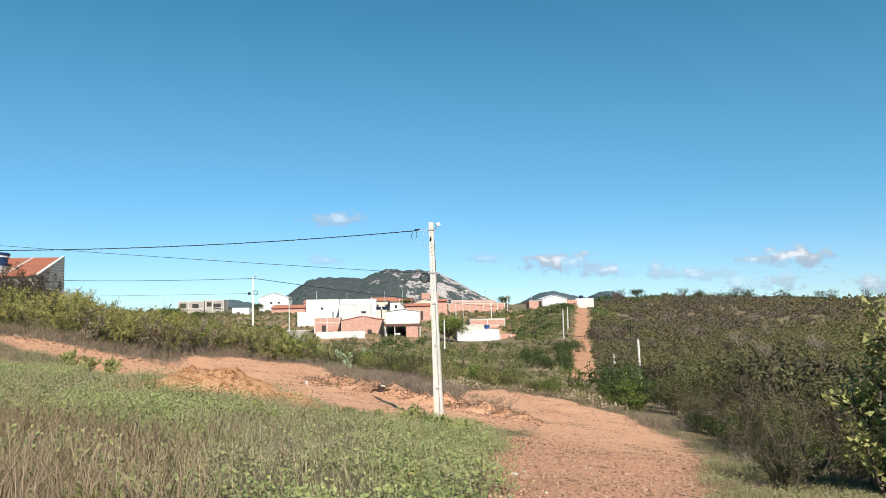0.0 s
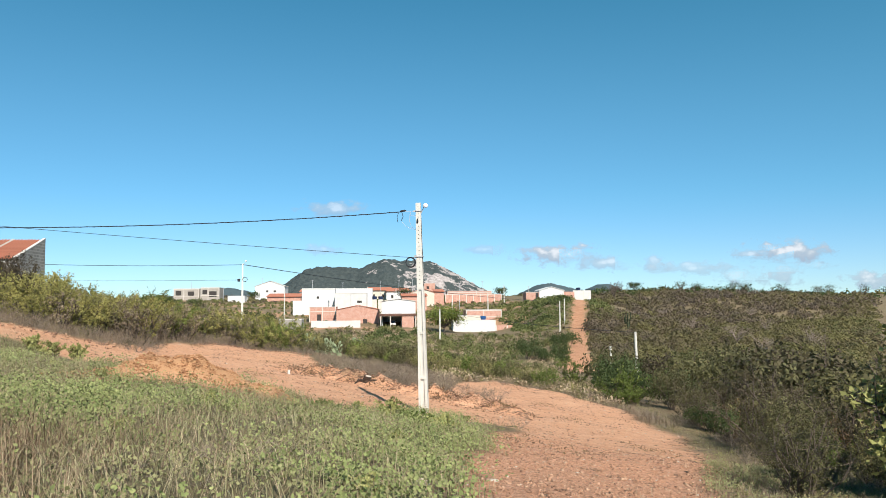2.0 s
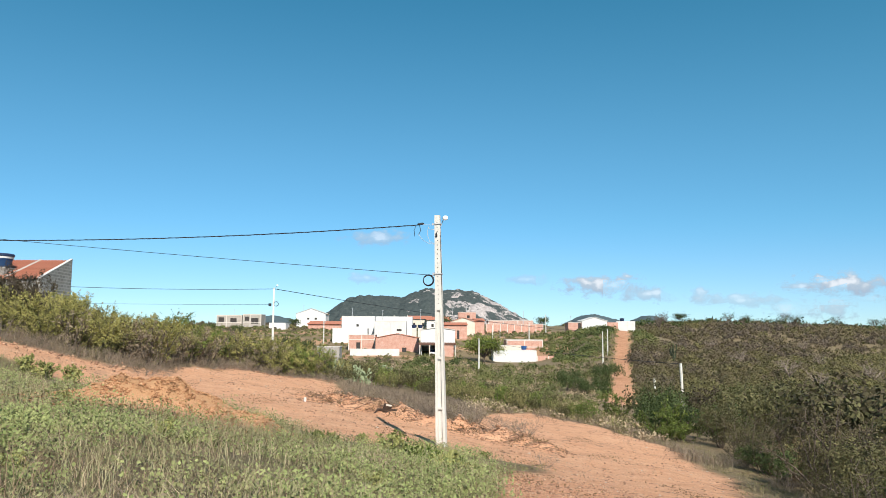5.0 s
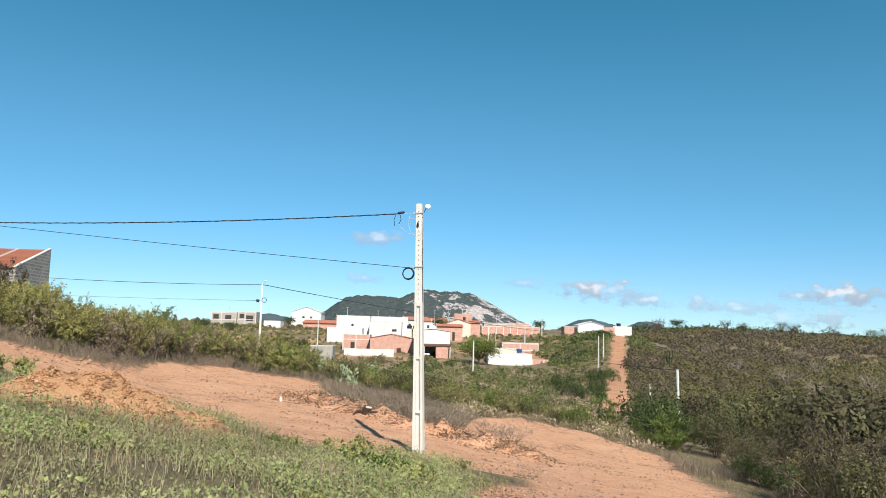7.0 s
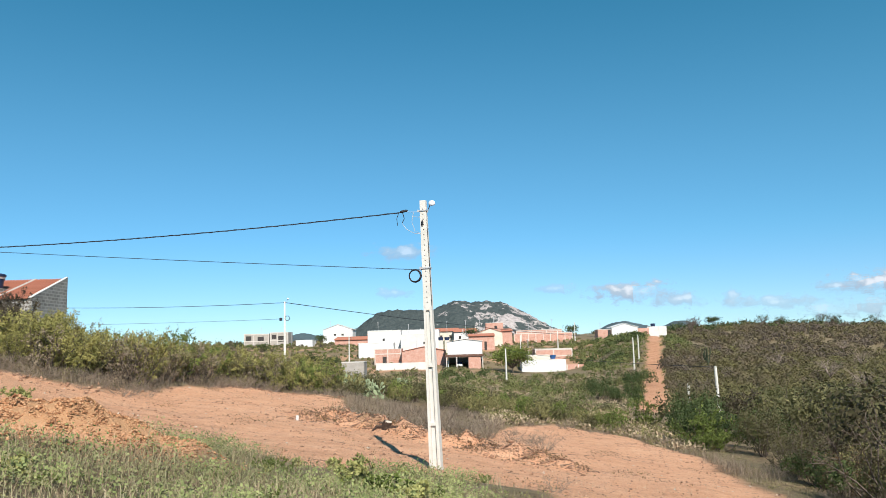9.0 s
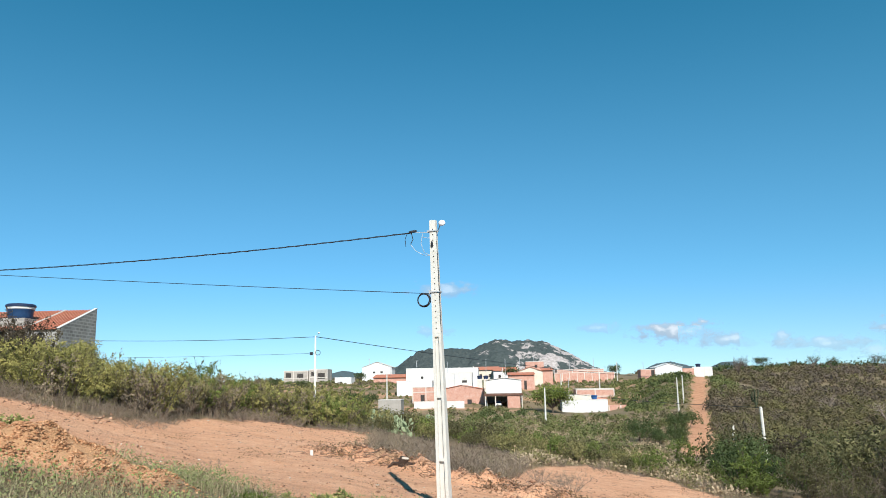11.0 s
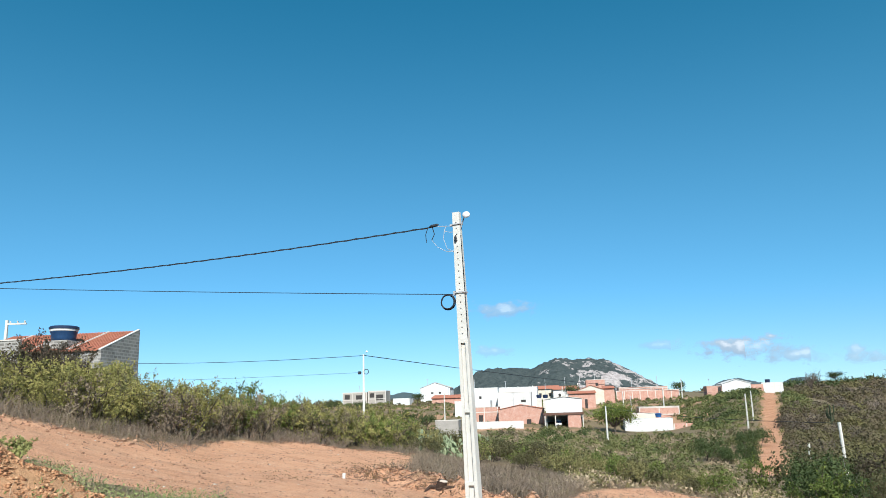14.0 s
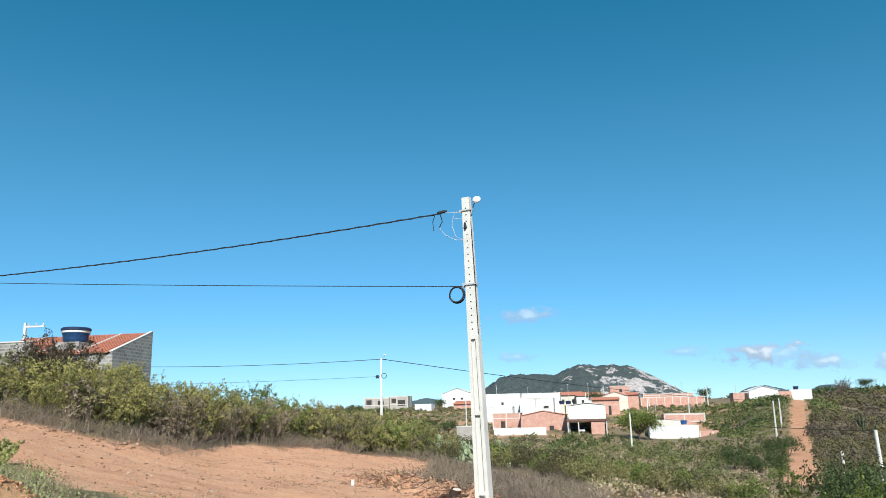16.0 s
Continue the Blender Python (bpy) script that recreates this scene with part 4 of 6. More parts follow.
# ---- clouds far behind the hills ----
def cloud(x, z, w, h, seed, dense=0.6):
    me = mesh_of("cloud", [(-w / 2, 0, -h / 2), (w / 2, 0, -h / 2), (w / 2, 0, h / 2), (-w / 2, 0, h / 2)], [(0, 1, 2, 3)])
    m, nt, b = mat("cloud_glow", 1.0)
    tc = nt.nodes.new("ShaderNodeTexCoord")
    mp = nt.nodes.new("ShaderNodeMapping")
    mp.inputs["Scale"].default_value = (2 / w, 1, 2 / h)
    nt.links.new(tc.outputs["Object"], mp.inputs[0])
    ln = nt.nodes.new("ShaderNodeVectorMath")
    ln.operation = 'LENGTH'
    nt.links.new(mp.outputs[0], ln.inputs[0])
    mp2 = nt.nodes.new("ShaderNodeMapping")
    mp2.inputs["Location"].default_value = (seed * 7.3, 0, seed * 3.1)
    mp2.inputs["Scale"].default_value = (1 / 90, 1, 1 / 55)
    nt.links.new(tc.outputs["Object"], mp2.inputs[0])
    no = nt.nodes.new("ShaderNodeTexNoise")
    no.inputs["Scale"].default_value = 1.0
    no.inputs["Detail"].default_value = 6
    nt.links.new(mp2.outputs[0], no.inputs["Vector"])
    mm = nt.nodes.new("ShaderNodeMath")
    mm.operation = 'MULTIPLY_ADD'
    nt.links.new(ln.outputs["Value"], mm.inputs[0])
    mm.inputs[1].default_value = -0.58
    nt.links.new(no.outputs["Fac"], mm.inputs[2])
    mr = nt.nodes.new("ShaderNodeMapRange")
    mr.interpolation_type = 'SMOOTHSTEP'
    mr.inputs[1].default_value, mr.inputs[2].default_value, mr.inputs[4].default_value = 0.10, 0.36, dense
    nt.links.new(mm.outputs[0], mr.inputs[0])
    # the card glows; sunlit top and grey underside are painted by height
    em = nt.nodes.new("ShaderNodeEmission")
    sz = nt.nodes.new("ShaderNodeSeparateXYZ")
    nt.links.new(mp.outputs[0], sz.inputs[0])
    lit = nt.nodes.new("ShaderNodeMath")
    lit.operation = 'MULTIPLY_ADD'
    lit.inputs[1].default_value = 0.3
    nt.links.new(sz.outputs["Z"], lit.inputs[0])
    nt.links.new(mm.outputs[0], lit.inputs[2])
    nt.links.new(ramp(nt, lit.outputs[0], (0.2, (0.28, 0.35, 0.44)), (0.40, (0.35, 0.42, 0.49)), (0.55, (0.58, 0.61, 0.65))), em.inputs[0])
    tr = nt.nodes.new("ShaderNodeBsdfTransparent")
    ms = nt.nodes.new("ShaderNodeMixShader")
    nt.links.new(mr.outputs[0], ms.inputs[0])
    nt.links.new(tr.outputs[0], ms.inputs[1])
    nt.links.new(em.outputs[0], ms.inputs[2])
    nt.links.new(ms.outputs[0], nt.nodes["Material Output"].inputs[0])
    o = tagged(part_mesh("cloud", me, m), "small white fair-weather cloud low in the sky", "cloud", "low clouds", "structure")
    o.location = (x, 4300, z)
    return o


for k, (x, z, w, h, d) in enumerate(((1033, 279, 420, 130, 0.85), (1259, 233, 260, 90, 0.5), (2376, 296, 450, 130, 0.8), (2150, 277, 260, 70, 0.45), (2060, 157, 240, 130, 0.5),
                                     (2318, 156, 240, 100, 0.5), (2893, 123, 320, 110, 0.6), (-292, 546, 330, 90, 0.45), (572, 316, 220, 60, 0.3), (-361, 318, 190, 55, 0.3),
                                     (1788, 201, 460, 80, 0.35), (1568, 225, 150, 90, 0.4), (2529, 216, 220, 55, 0.35))):
    cloud(x, z, w * 2.0, h * 1.8, k + 1, min(0.95, d * 1.25))

# masts and aerials above the roofs
for k, (x, y, top) in enumerate(((-58, 332, 16), (-44, 302, 11.5), (-27, 246, 12), (-16, 240, 11), (-3, 240, 11.5), (3.5, 250, 12), (9, 268, 13), (15, 284, 14), (29, 288, 12), (38, 284, 12.5), (-90, 332, 14), (-70, 305, 11), (51, 252, 9.8), (-12, 212, 6.5), (21, 205, 4.5), (118, 302, 11.5))):
    z = float(height(x, y))
    mast = thing("aerial_mast", "thin grey television aerial mast", "aerial", (x, y, z), 25 * k, "town aerials")
    part("mast", tube([(0, 0, -0.3), (0.05, 0, (top - z) * 0.5), (0, 0, top - z)], 0.07, 6), M_STEEL, mast)
    part("boom", tube([(-0.5, 0, top - z - 0.15), (0.5, 0, top - z - 0.1)], 0.03, 5), M_STEEL, mast)
    for e in (-0.4, -0.1, 0.2, 0.45):
        part("element", tube([(e, -0.3, top - z - 0.12), (e, 0.3, top - z - 0.12)], 0.02, 4), M_STEEL, mast)


# ---- shrubs and trees ----
def growth(seed, tall, wide, stems, twigs, leaves_per_twig, spread=0.6, bare_low=0.15, droop=0.0):
    """Stems and twigs of one shrub, and the points where its leaves sit."""
    r = np.random.default_rng(seed)
    p0, p1, r0, r1, at, along = [], [], [], [], [], []
    for s in range(stems):
        a = 6.283 * (s + r.uniform(-0.4, 0.4)) / stems
        reach = wide * r.uniform(0.25, 1.0)
        top = np.array([math.cos(a) * reach, math.sin(a) * reach, tall * r.uniform(0.65, 1.0) * (1 - 0.35 * (reach / wide) ** 2)])
        base = np.array([math.cos(a) * 0.06 * wide, math.sin(a) * 0.06 * wide, -0.1])
        mid = base * 0.5 + top * 0.5 + r.normal(size=3) * 0.08 * tall
        line = [base, base * 0.5 + mid * 0.5 + r.normal(size=3) * 0.03 * tall, mid, top * 0.6 + mid * 0.4 + r.normal(size=3) * 0.03 * tall, top]
        thick = 0.012 * tall + 0.006
        for k in range(4):
            p0.append(line[k]); p1.append(line[k + 1]); r0.append(thick * (1 - 0.22 * k)); r1.append(thick * (0.78 - 0.2 * k))
        for w in range(twigs):
            f = r.uniform(bare_low, 1.0) ** 0.8 * 3.999
            k = int(f)
            q = line[k] + (line[k + 1] - line[k]) * (f - k)
            way = unit(r.normal(size=3) * [1, 1, 0.7] + [0, 0, 0.35 - droop] + 0.5 * unit(top - base))
            length = spread * r.uniform(0.35, 1.0) * tall * 0.35
            e = q + way * length
            e[2] = max(e[2], 0.05)
            if w % 2 == 0:
                p0.append(q); p1.append(e); r0.append(thick * 0.35); r1.append(thick * 0.12)
            n = leaves_per_twig
            f2 = r.uniform(0.15, 1.05, n)[:, None]
            at.append(q + (e - q) * f2 + r.normal(size=(n, 3)) * 0.03 * tall * spread)
            along.append(unit(way + r.normal(size=(n, 3)) * 0.9 + [0, 0, -droop]))
    return [np.array(v) for v in (p0, p1, r0, r1)], np.concatenate(at), np.concatenate(along), r


def shrub(name, label, category, seed, tall, wide, stems, twigs, per, leaf, leaf_m, width=0.5, group="", bark=None, **kw):
    e = thing(name, label, category, (0, 0, -500), group=group)
    sticks, at, along, r = growth(seed, tall, wide, stems, twigs, per, **kw)
    part_mesh("branchwork", stick_mesh("branchwork", *sticks), bark or M_BARK, e)
    if len(at):
        out = unit(at - [0, 0, 0.45 * tall]) + [0, 0, 0.6]
        part_mesh("foliage", leaf_mesh("foliage", at, along, r.uniform(0.5, 1.25, len(at)) * leaf, width, r, face=out), leaf_m, e)
    return e


def mound_leaves(name, x, y, z, w, h, leaf, cover, r, tone=None):
    """Leaf tufts over lumpy bush crowns; a crown's width, height, leaf size and tone are its own."""
    k = len(x)
    p = r.uniform(0, 6.283, (3, k))

    def lump(d, i):
        az = np.arctan2(d[:, 1], d[:, 0])
        return 0.86 + 0.16 * np.sin(3 * az + p[0, i] + 2 * d[:, 2]) + 0.12 * np.sin(6 * az + p[1, i] - 5 * d[:, 2]) + 0.07 * np.sin(11 * d[:, 2] + 4 * az + p[2, i])

    count = np.clip(cover * (w / leaf) ** 2 * (0.5 + h / w), 14, 2500).astype(int)
    i = np.repeat(np.arange(k), count)
    n = len(i)
    d = unit(r.normal(size=(n, 3)))
    d[:, 2] = np.abs(d[:, 2])
    size = np.stack([w, w, h], -1)
    out = lump(d, i) * r.uniform(0.84, 1.05, n) + (r.uniform(0, 1, n) < 0.06) * 0.16
    base = np.stack([x, y, z], -1)
    at = base[i] + d * out[:, None] * size[i]
    nor = unit(unit(d / size[i]) + 0.36 * r.normal(size=(n, 3)))
    a = unit(np.cross(nor, r.normal(size=(n, 3))))
    b = np.cross(nor, a)
    s = (leaf[i] * r.uniform(0.6, 1.25, n) * 0.5)[:, None]
    v = np.stack([at - a * s, at + b * s * 0.7 - a * s * r.uniform(-0.4, 0.4, (n, 1)), at + a * s, at - b * s * 0.7 + a * s * r.uniform(-0.4, 0.4, (n, 1))], 1)
    me = mesh_of(name, v.reshape(-1, 3), np.arange(4 * n).reshape(-1, 4))
    if tone is not None:
        me.attributes.new("tone", 'FLOAT', 'POINT').data.foreach_set("value", np.repeat(tone[i], 4).astype(np.float32))
    return me


def mound_shrub(name, label, category, seed, tall, wide, heads, leaf, cover, leaf_m, group=""):
    """A dense rounded shrub: bare stems below, several leafy heads above."""
    e = thing(name, label, category, (0, 0, -500), group=group)
    sticks, at, along, r = growth(seed, tall, wide * 0.8, 9, 5, 1)
    part_mesh("branchwork", stick_mesh("branchwork", *sticks), M_BARK, e)
    a = 6.283 * (np.arange(heads) + r.uniform(-0.4, 0.4, heads)) / heads
    off = wide * r.uniform(0.15, 0.7, heads)
    w = wide * r.uniform(0.3, 0.52, heads)
    z = tall * r.uniform(0.12, 0.5, heads)
    part_mesh("foliage", mound_leaves("foliage", off * np.cos(a), off * np.sin(a), z, w, (tall - z) * r.uniform(0.75, 1.05, heads), np.full(heads, leaf), cover, r), leaf_m, e)
    return e


def scatter(kinds, spots, r, lo=0.8, hi=1.2, used=None):
    """Stands copies of the given shrubs on the ground at the spots."""
    for i, (x, y) in enumerate(spots):
        k = kinds[int(r.integers(len(kinds)))]
        m = pose(*on_ground(x, y, -0.03), 0, 0, float(r.uniform(0, 360))) @ Matrix.Scale(float(r.uniform(lo, hi)), 4)
        if used is not None and k.name not in used:
            used.add(k.name)
            k.matrix_basis = m
        else:
            copy_thing(k, m)


USED = set()
rs = np.random.default_rng(5)
HEDGE = "hedge shrubs"
THICK = "thicket shrubs"
hedge_yellow = [shrub("shrub", "yellow-green leafy shrub in the hedge", "shrub", 100 + k, 2.2, 1.5, 12, 14, 12, 0.115, L_YELLOW, group=HEDGE) for k in range(3)]
hedge_green = [shrub("shrub", "fresh green leafy shrub in the hedge", "shrub", 110 + k, 2.2, 1.4, 12, 14, 12, 0.115, L_GREEN, group=HEDGE) for k in range(2)]
hedge_dry = [shrub("shrub", "grey-brown half-bare shrub in the hedge", "shrub", 120 + k, 2.1, 1.4, 12, 12, 7, 0.11, L_TWIG, group=HEDGE) for k in range(2)]
hedge_olive = [shrub("shrub", "brown-olive thin-leaved shrub in the hedge", "shrub", 115 + k, 2.2, 1.4, 12, 12, 10, 0.115, L_OLIVE, group=HEDGE) for k in range(3)]
wall_shrubs = [shrub("dark_shrub", "tall dark brown shrub growing against the yard wall", "shrub", 125 + k, 3.2, 1.25, 16, 16, 12, 0.12, L_BROWN, group=HEDGE, spread=0.42) for k in range(2)]
dry_low = [shrub("dry_bush", ("low dry brown twiggy bush", "low grey-brown dead bush", "low brown-green twiggy bush")[k % 3], "bush", 130 + k, 0.8, 1.15, 12, 6, 6, 0.085, (L_HEATH, L_TWIG, L_MIX)[k % 3], 0.18, group="dry bushes", spread=1.0, bark=M_DRYWOOD) for k in range(6)]
thick_mix = [shrub("thicket_shrub", "dense brown-green thorny shrub", "shrub", 140 + k, 2.4, 1.7, 14, 18, 16, 0.075, L_MIX, group=THICK) for k in range(3)]
thick_brown = [shrub("thicket_shrub", "dark brown twiggy thorny shrub", "shrub", 145 + k, 2.4, 1.7, 16, 18, 12, 0.065, L_BROWN, group=THICK) for k in range(2)]
thick_back = [mound_shrub("thicket_shrub", ("brown-green shrub deep in the thicket", "dark brown shrub deep in the thicket", "olive shrub deep in the thicket")[k % 3], "shrub", 240 + k, 2.5, 1.9, 6, 0.14, 4.2, (L_MIX, L_BROWN, L_DULL)[k % 3], group=THICK) for k in range(6)]
thick_dense = [mound_shrub("thicket_shrub", ("dense olive thorny shrub at the thicket edge", "dense brown-green shrub at the thicket edge")[k], "shrub", 250 + k, 2.4, 1.7, 7, 0.075, 3.6, (L_DULL, L_MIX)[k], group=THICK) for k in range(2)]
thick_dry = [shrub("dry_shrub", "reddish-brown dry leafless-looking shrub", "shrub", 150 + k, 2.2, 1.6, 16, 16, 9, 0.075, L_RUST, 0.42, group=THICK, spread=0.8) for k in range(3)]
thick_green = [mound_shrub("green_shrub", "dark green dense shrub", "shrub", 160 + k, 2.1, 1.8, 6, 0.115, 5.0, L_DARK, group=THICK) for k in range(2)]
thick_bright = [shrub("leafy_shrub", "bright green leafy shrub", "shrub", 170 + k, 1.9, 1.3, 12, 13, 12, 0.13, L_GREEN, group=THICK) for k in range(2)]
band_far = [mound_shrub("band_shrub", ("green leafy shrub below the lot", "yellow-green shrub below the lot", "dull olive shrub below the lot", "brown-green shrub below the lot")[k], "shrub", 180 + k, 2.0, 1.5, 6, 0.15, 4.2, (L_GREEN, L_OLIVE, L_DULL, L_MIX)[k], group="shrubs below the lot") for k in range(4)]

# hedge along the far side of the lot
spots = {"y": [], "g": [], "d": [], "o": [], "low": []}
for k in range(170):
    f = rs.uniform(0, 1)
    depth = rs.uniform(0.3, 7) ** 1.0
    bx, by = np.interp(f, (0, 0.22, 0.36, 0.5, 0.62, 0.8, 1), (-25, -18.5, -15.8, -12.9, -12.7, -12, -6)), np.interp(f, (0, 0.22, 0.36, 0.5, 0.62, 0.8, 1), (4.5, 6.6, 8.6, 11, 15, 24.5, 27.5))
    x, y = bx - 0.35 * depth, by + depth
    if x < -22.8 and y > 23:
        continue
    kind = rs.choice(["y", "g", "d", "o"], p=[0.34, 0.08, 0.26, 0.32])
    if -19.0 < x < -15.5 and y < 17:
        kind = "y"
    spots[kind].append((x, y))
for k in range(130):
    f = rs.uniform(0, 1)
    bx, by = np.interp(f, (0, 0.22, 0.36, 0.5, 0.62, 0.8, 1), (-25, -18.3, -15.4, -12.6, -12.4, -11.6, -5.5)), np.interp(f, (0, 0.22, 0.36, 0.5, 0.62, 0.8, 1), (3.4, 5.6, 7.6, 10, 14.5, 23.6, 26.6))
    spots["low"].append((bx + rs.normal() * 0.5, by + rs.normal() * 0.6))
for kinds, key in ((hedge_yellow, "y"), (hedge_green, "g"), (hedge_dry, "d"), (hedge_olive, "o")):
    near = [p for p in spots[key] if p[0] < -13.5]
    scatter(kinds, near, rs, 0.58, 1.03, USED)
    scatter(kinds, [p for p in spots[key] if p[0] >= -13.5], rs, 0.7, 1.18, USED)
scatter(dry_low, spots["low"], rs, 0.6, 1.05, USED)
# tall shrubs before the block house
scatter(hedge_yellow, [(-19.5, 18.5), (-20.6, 19.5), (-18.6, 17.2), (-21.4, 18.2)], rs, 1.0, 1.2)
scatter(wall_shrubs, [(-20.5, 15.8), (-21.3, 16.4), (-20.1, 16.6), (-20.9, 15.2), (-19.9, 14.6), (-21.8, 15.4), (-22.6, 16.2)], rs, 0.94, 1.03, USED)
scatter(hedge_yellow, [(-17.6, 14.2), (-16.9, 13.6), (-17.9, 13.2), (-18.2, 14.8)], rs, 0.95, 1.1)
scatter(hedge_green, [(-18.4, 22), (-17, 24), (-16, 26.5), (-21.6, 22)], rs, 0.95, 1.15)

# dry grass clumps behind the ploughed ridge
scatter(dry_low, [(rs.uniform(-4.5, 4.2), rs.uniform(10.2, 15.5)) for k in range(44)], rs, 0.6, 1.05)
# green band beyond, running down to the valley
band = [(rs.uniform(-10, 10), rs.uniform(27, 50)) for k in range(130)]
scatter(band_far[:2], band[:60], rs, 0.65, 1.05, USED)
scatter(band_far[2:], band[60:], rs, 0.55, 0.95, USED)
scatter(dry_low, [(rs.uniform(0, 11), rs.uniform(22, 32)) for k in range(36)], rs, 0.6, 1.1)


def prickly_pear(seed, tall):
    """Flat oval pads growing one from another."""
    r = random.Random(seed)
    e = thing("prickly_pear", "pale grey-green prickly pear cactus below the lot", "cactus", (0, 0, -500), group="prickly pears")
    tips = [(Vector((r.uniform(-0.4, 0.4), r.uniform(-0.4, 0.4), -0.05)), Vector((r.uniform(-0.4, 0.4), r.uniform(-0.3, 0.3), 1)).normalized()) for k in range(5)]
    size = tall * 0.3
    for level in range(4):
        grown = []
        for foot, way in tips:
            bm = bmesh.new()
            bmesh.ops.create_icosphere(bm, subdivisions=2, radius=0.5)
            for v in bm.verts:
                v.co = Vector((v.co.x * (0.62 + 0.25 * v.co.z), v.co.y * 0.14, v.co.z + 0.5))
            k = size * r.uniform(0.8, 1.15)
            bm.transform(Matrix.Translation(foot) @ way.to_track_quat('Z', 'Y').to_matrix().to_4x4() @ pose(0, 0, 0, 0, 0, r.uniform(0, 180)) @ Matrix.Scale(k, 4))
            part("pad", bm, M_PAD, e, smooth=True)
            for f in range(2 if level < 2 else 1):
                grown.append((foot + way * k * 0.92, (way + Vector((r.uniform(-0.9, 0.9), r.uniform(-0.7, 0.7), r.uniform(0, 0.5)))).normalized()))
        tips = grown[:9]
        size *= 0.86
    return e


pears = [prickly_pear(k, 1.5) for k in range(2)]
scatter(pears, [(-7.2, 33.0), (-5.7, 34.0), (-4.7, 33.2), (-3.4, 35.0), (-6.4, 35.2)], rs, 0.9, 1.15, USED)


# thicket on the right-hand side of the lot
def right_edge(y):
    return np.interp(y, (-30, -16, -9, -4, 2, 8, 16, 26, 34), (7.0, 8.4, 9.2, 9.8, 11.2, 12.4, 13.6, 15.0, 17.0))


fronts, backs = [], []
POST = (20.1, 39.5)  # the nearer leaning post keeps a gap before it
for k in range(235):
    y = rs.uniform(-20, 42)
    inward = rs.uniform(0, 1) ** 1.3 * (16 + 0.25 * (y + 20))
    x = float(right_edge(y)) + 0.6 + inward
    if y > 8 and x < POST[0] + 2 and abs(x - np.interp(y, (-18, POST[1]), (0.8, POST[0]))) < 2.0:
        continue
    (fronts if inward < 4.5 and y < 22 else backs).append((x, y))
n = len(fronts)
for kinds, f0, f1, lo, hi in ((thick_mix, 0, 0.26, 0.75, 1.45), (thick_brown, 0.26, 0.42, 0.8, 1.4), (thick_dry, 0.42, 0.52, 0.7, 1.25), (thick_dense, 0.52, 0.74, 0.65, 1.2),
                              (hedge_olive, 0.74, 0.91, 0.8, 1.3), (thick_green, 0.91, 0.95, 0.6, 0.9), (thick_bright, 0.95, 1, 0.6, 0.9)):
    scatter(kinds, fronts[int(n * f0): int(n * f1)], rs, lo, hi, USED)
n = len(backs)
scatter(thick_back, backs[: int(n * 0.85)], rs, 1.0, 1.45, USED)
scatter(thick_green, backs[int(n * 0.85):], rs, 0.9, 1.2, USED)
scatter(thick_bright, [(13.3, 22), (13.9, 21.2), (12.9, 20.6), (14.2, 22.6)], rs, 0.95, 1.2)
scatter(thick_green, [(13.9, 25.4), (15.0, 24.6)], rs, 0.8, 1.0)
scatter(thick_green, [(12.6, 6), (13.4, 9.5)], rs, 1.0, 1.2)
scatter(hedge_olive, [(9.6, -7.4), (10.3, -6.6), (10.9, -1.5), (12.0, 1.2)], rs, 0.65, 0.8)
scatter(dry_low, [(float(right_edge(y)) + rs.uniform(-0.3, 0.5), y) for y in rs.uniform(-12, 14, 22)], rs, 0.6, 1.0)
scatter(dry_low, [(float(right_edge(y)) - 0.5 + 0.4 * math.sin(7 * y), y) for y in np.linspace(-15, -2, 16)], np.random.default_rng(9), 0.5, 0.95)
scatter(hedge_olive, [(9.2, -9.8), (8.9, -11.2)], np.random.default_rng(8), 0.55, 0.7)
# dark bushes beside the foot of the far road
scatter(thick_green, [(24.5, 86), (22.5, 90), (25.8, 93), (23.8, 97), (20.8, 94), (27, 100), (34.2, 122), (33, 127), (31.2, 118)], rs, 1.1, 1.5)
scatter(thick_green + thick_bright, [(16.2, 33), (16.6, 34.6), (17.3, 39), (21.2, 37), (22.5, 40), (25.5, 46), (15.8, 44.5), (26.5, 52), (24.5, 60), (27.5, 62)], rs, 1.0, 1.4)
# the big-leaved bush beside the start of the walk
big = shrub("tall_bush", "tall bush with large yellow-green leaves beside the track", "bush", 190, 3.0, 0.85, 14, 22, 14, 0.115, L_LIGHT, 0.62, spread=0.42, bare_low=0.2, droop=0.2)
big.matrix_basis = pose(*on_ground(8.35, -11.6, -0.05), 0, 0, 40) @ Matrix.Scale(1.4, 4)
copy_thing(big, pose(*on_ground(9.4, -11.0, -0.05), 0, 0, 140) @ Matrix.Scale(0.9, 4))
fine = [shrub("twiggy_bush", "olive-brown twiggy bush with tiny leaves beside the track", "bush", 195 + k, 1.75, 1.05, 18, 22, 16, 0.04, L_DULL, 0.5, group="bushes beside the track", spread=0.6) for k in range(2)]
fine[0].matrix_basis = pose(*on_ground(5.9, -11.4, -0.05), 0, 0, 10)
fine[1].matrix_basis = pose(*on_ground(7.3, -9.0, -0.05), 0, 0, 80) @ Matrix.Scale(0.85, 4)
for x, y, k in ((8.0, -7.4, 0.75), (9.0, -5.0, 0.85), (10.2, -1.6, 0.8)):
    copy_thing(fine[int(y) % 2], pose(*on_ground(x, y, -0.05), 0, 0, 70 * x) @ Matrix.Scale(k, 4))


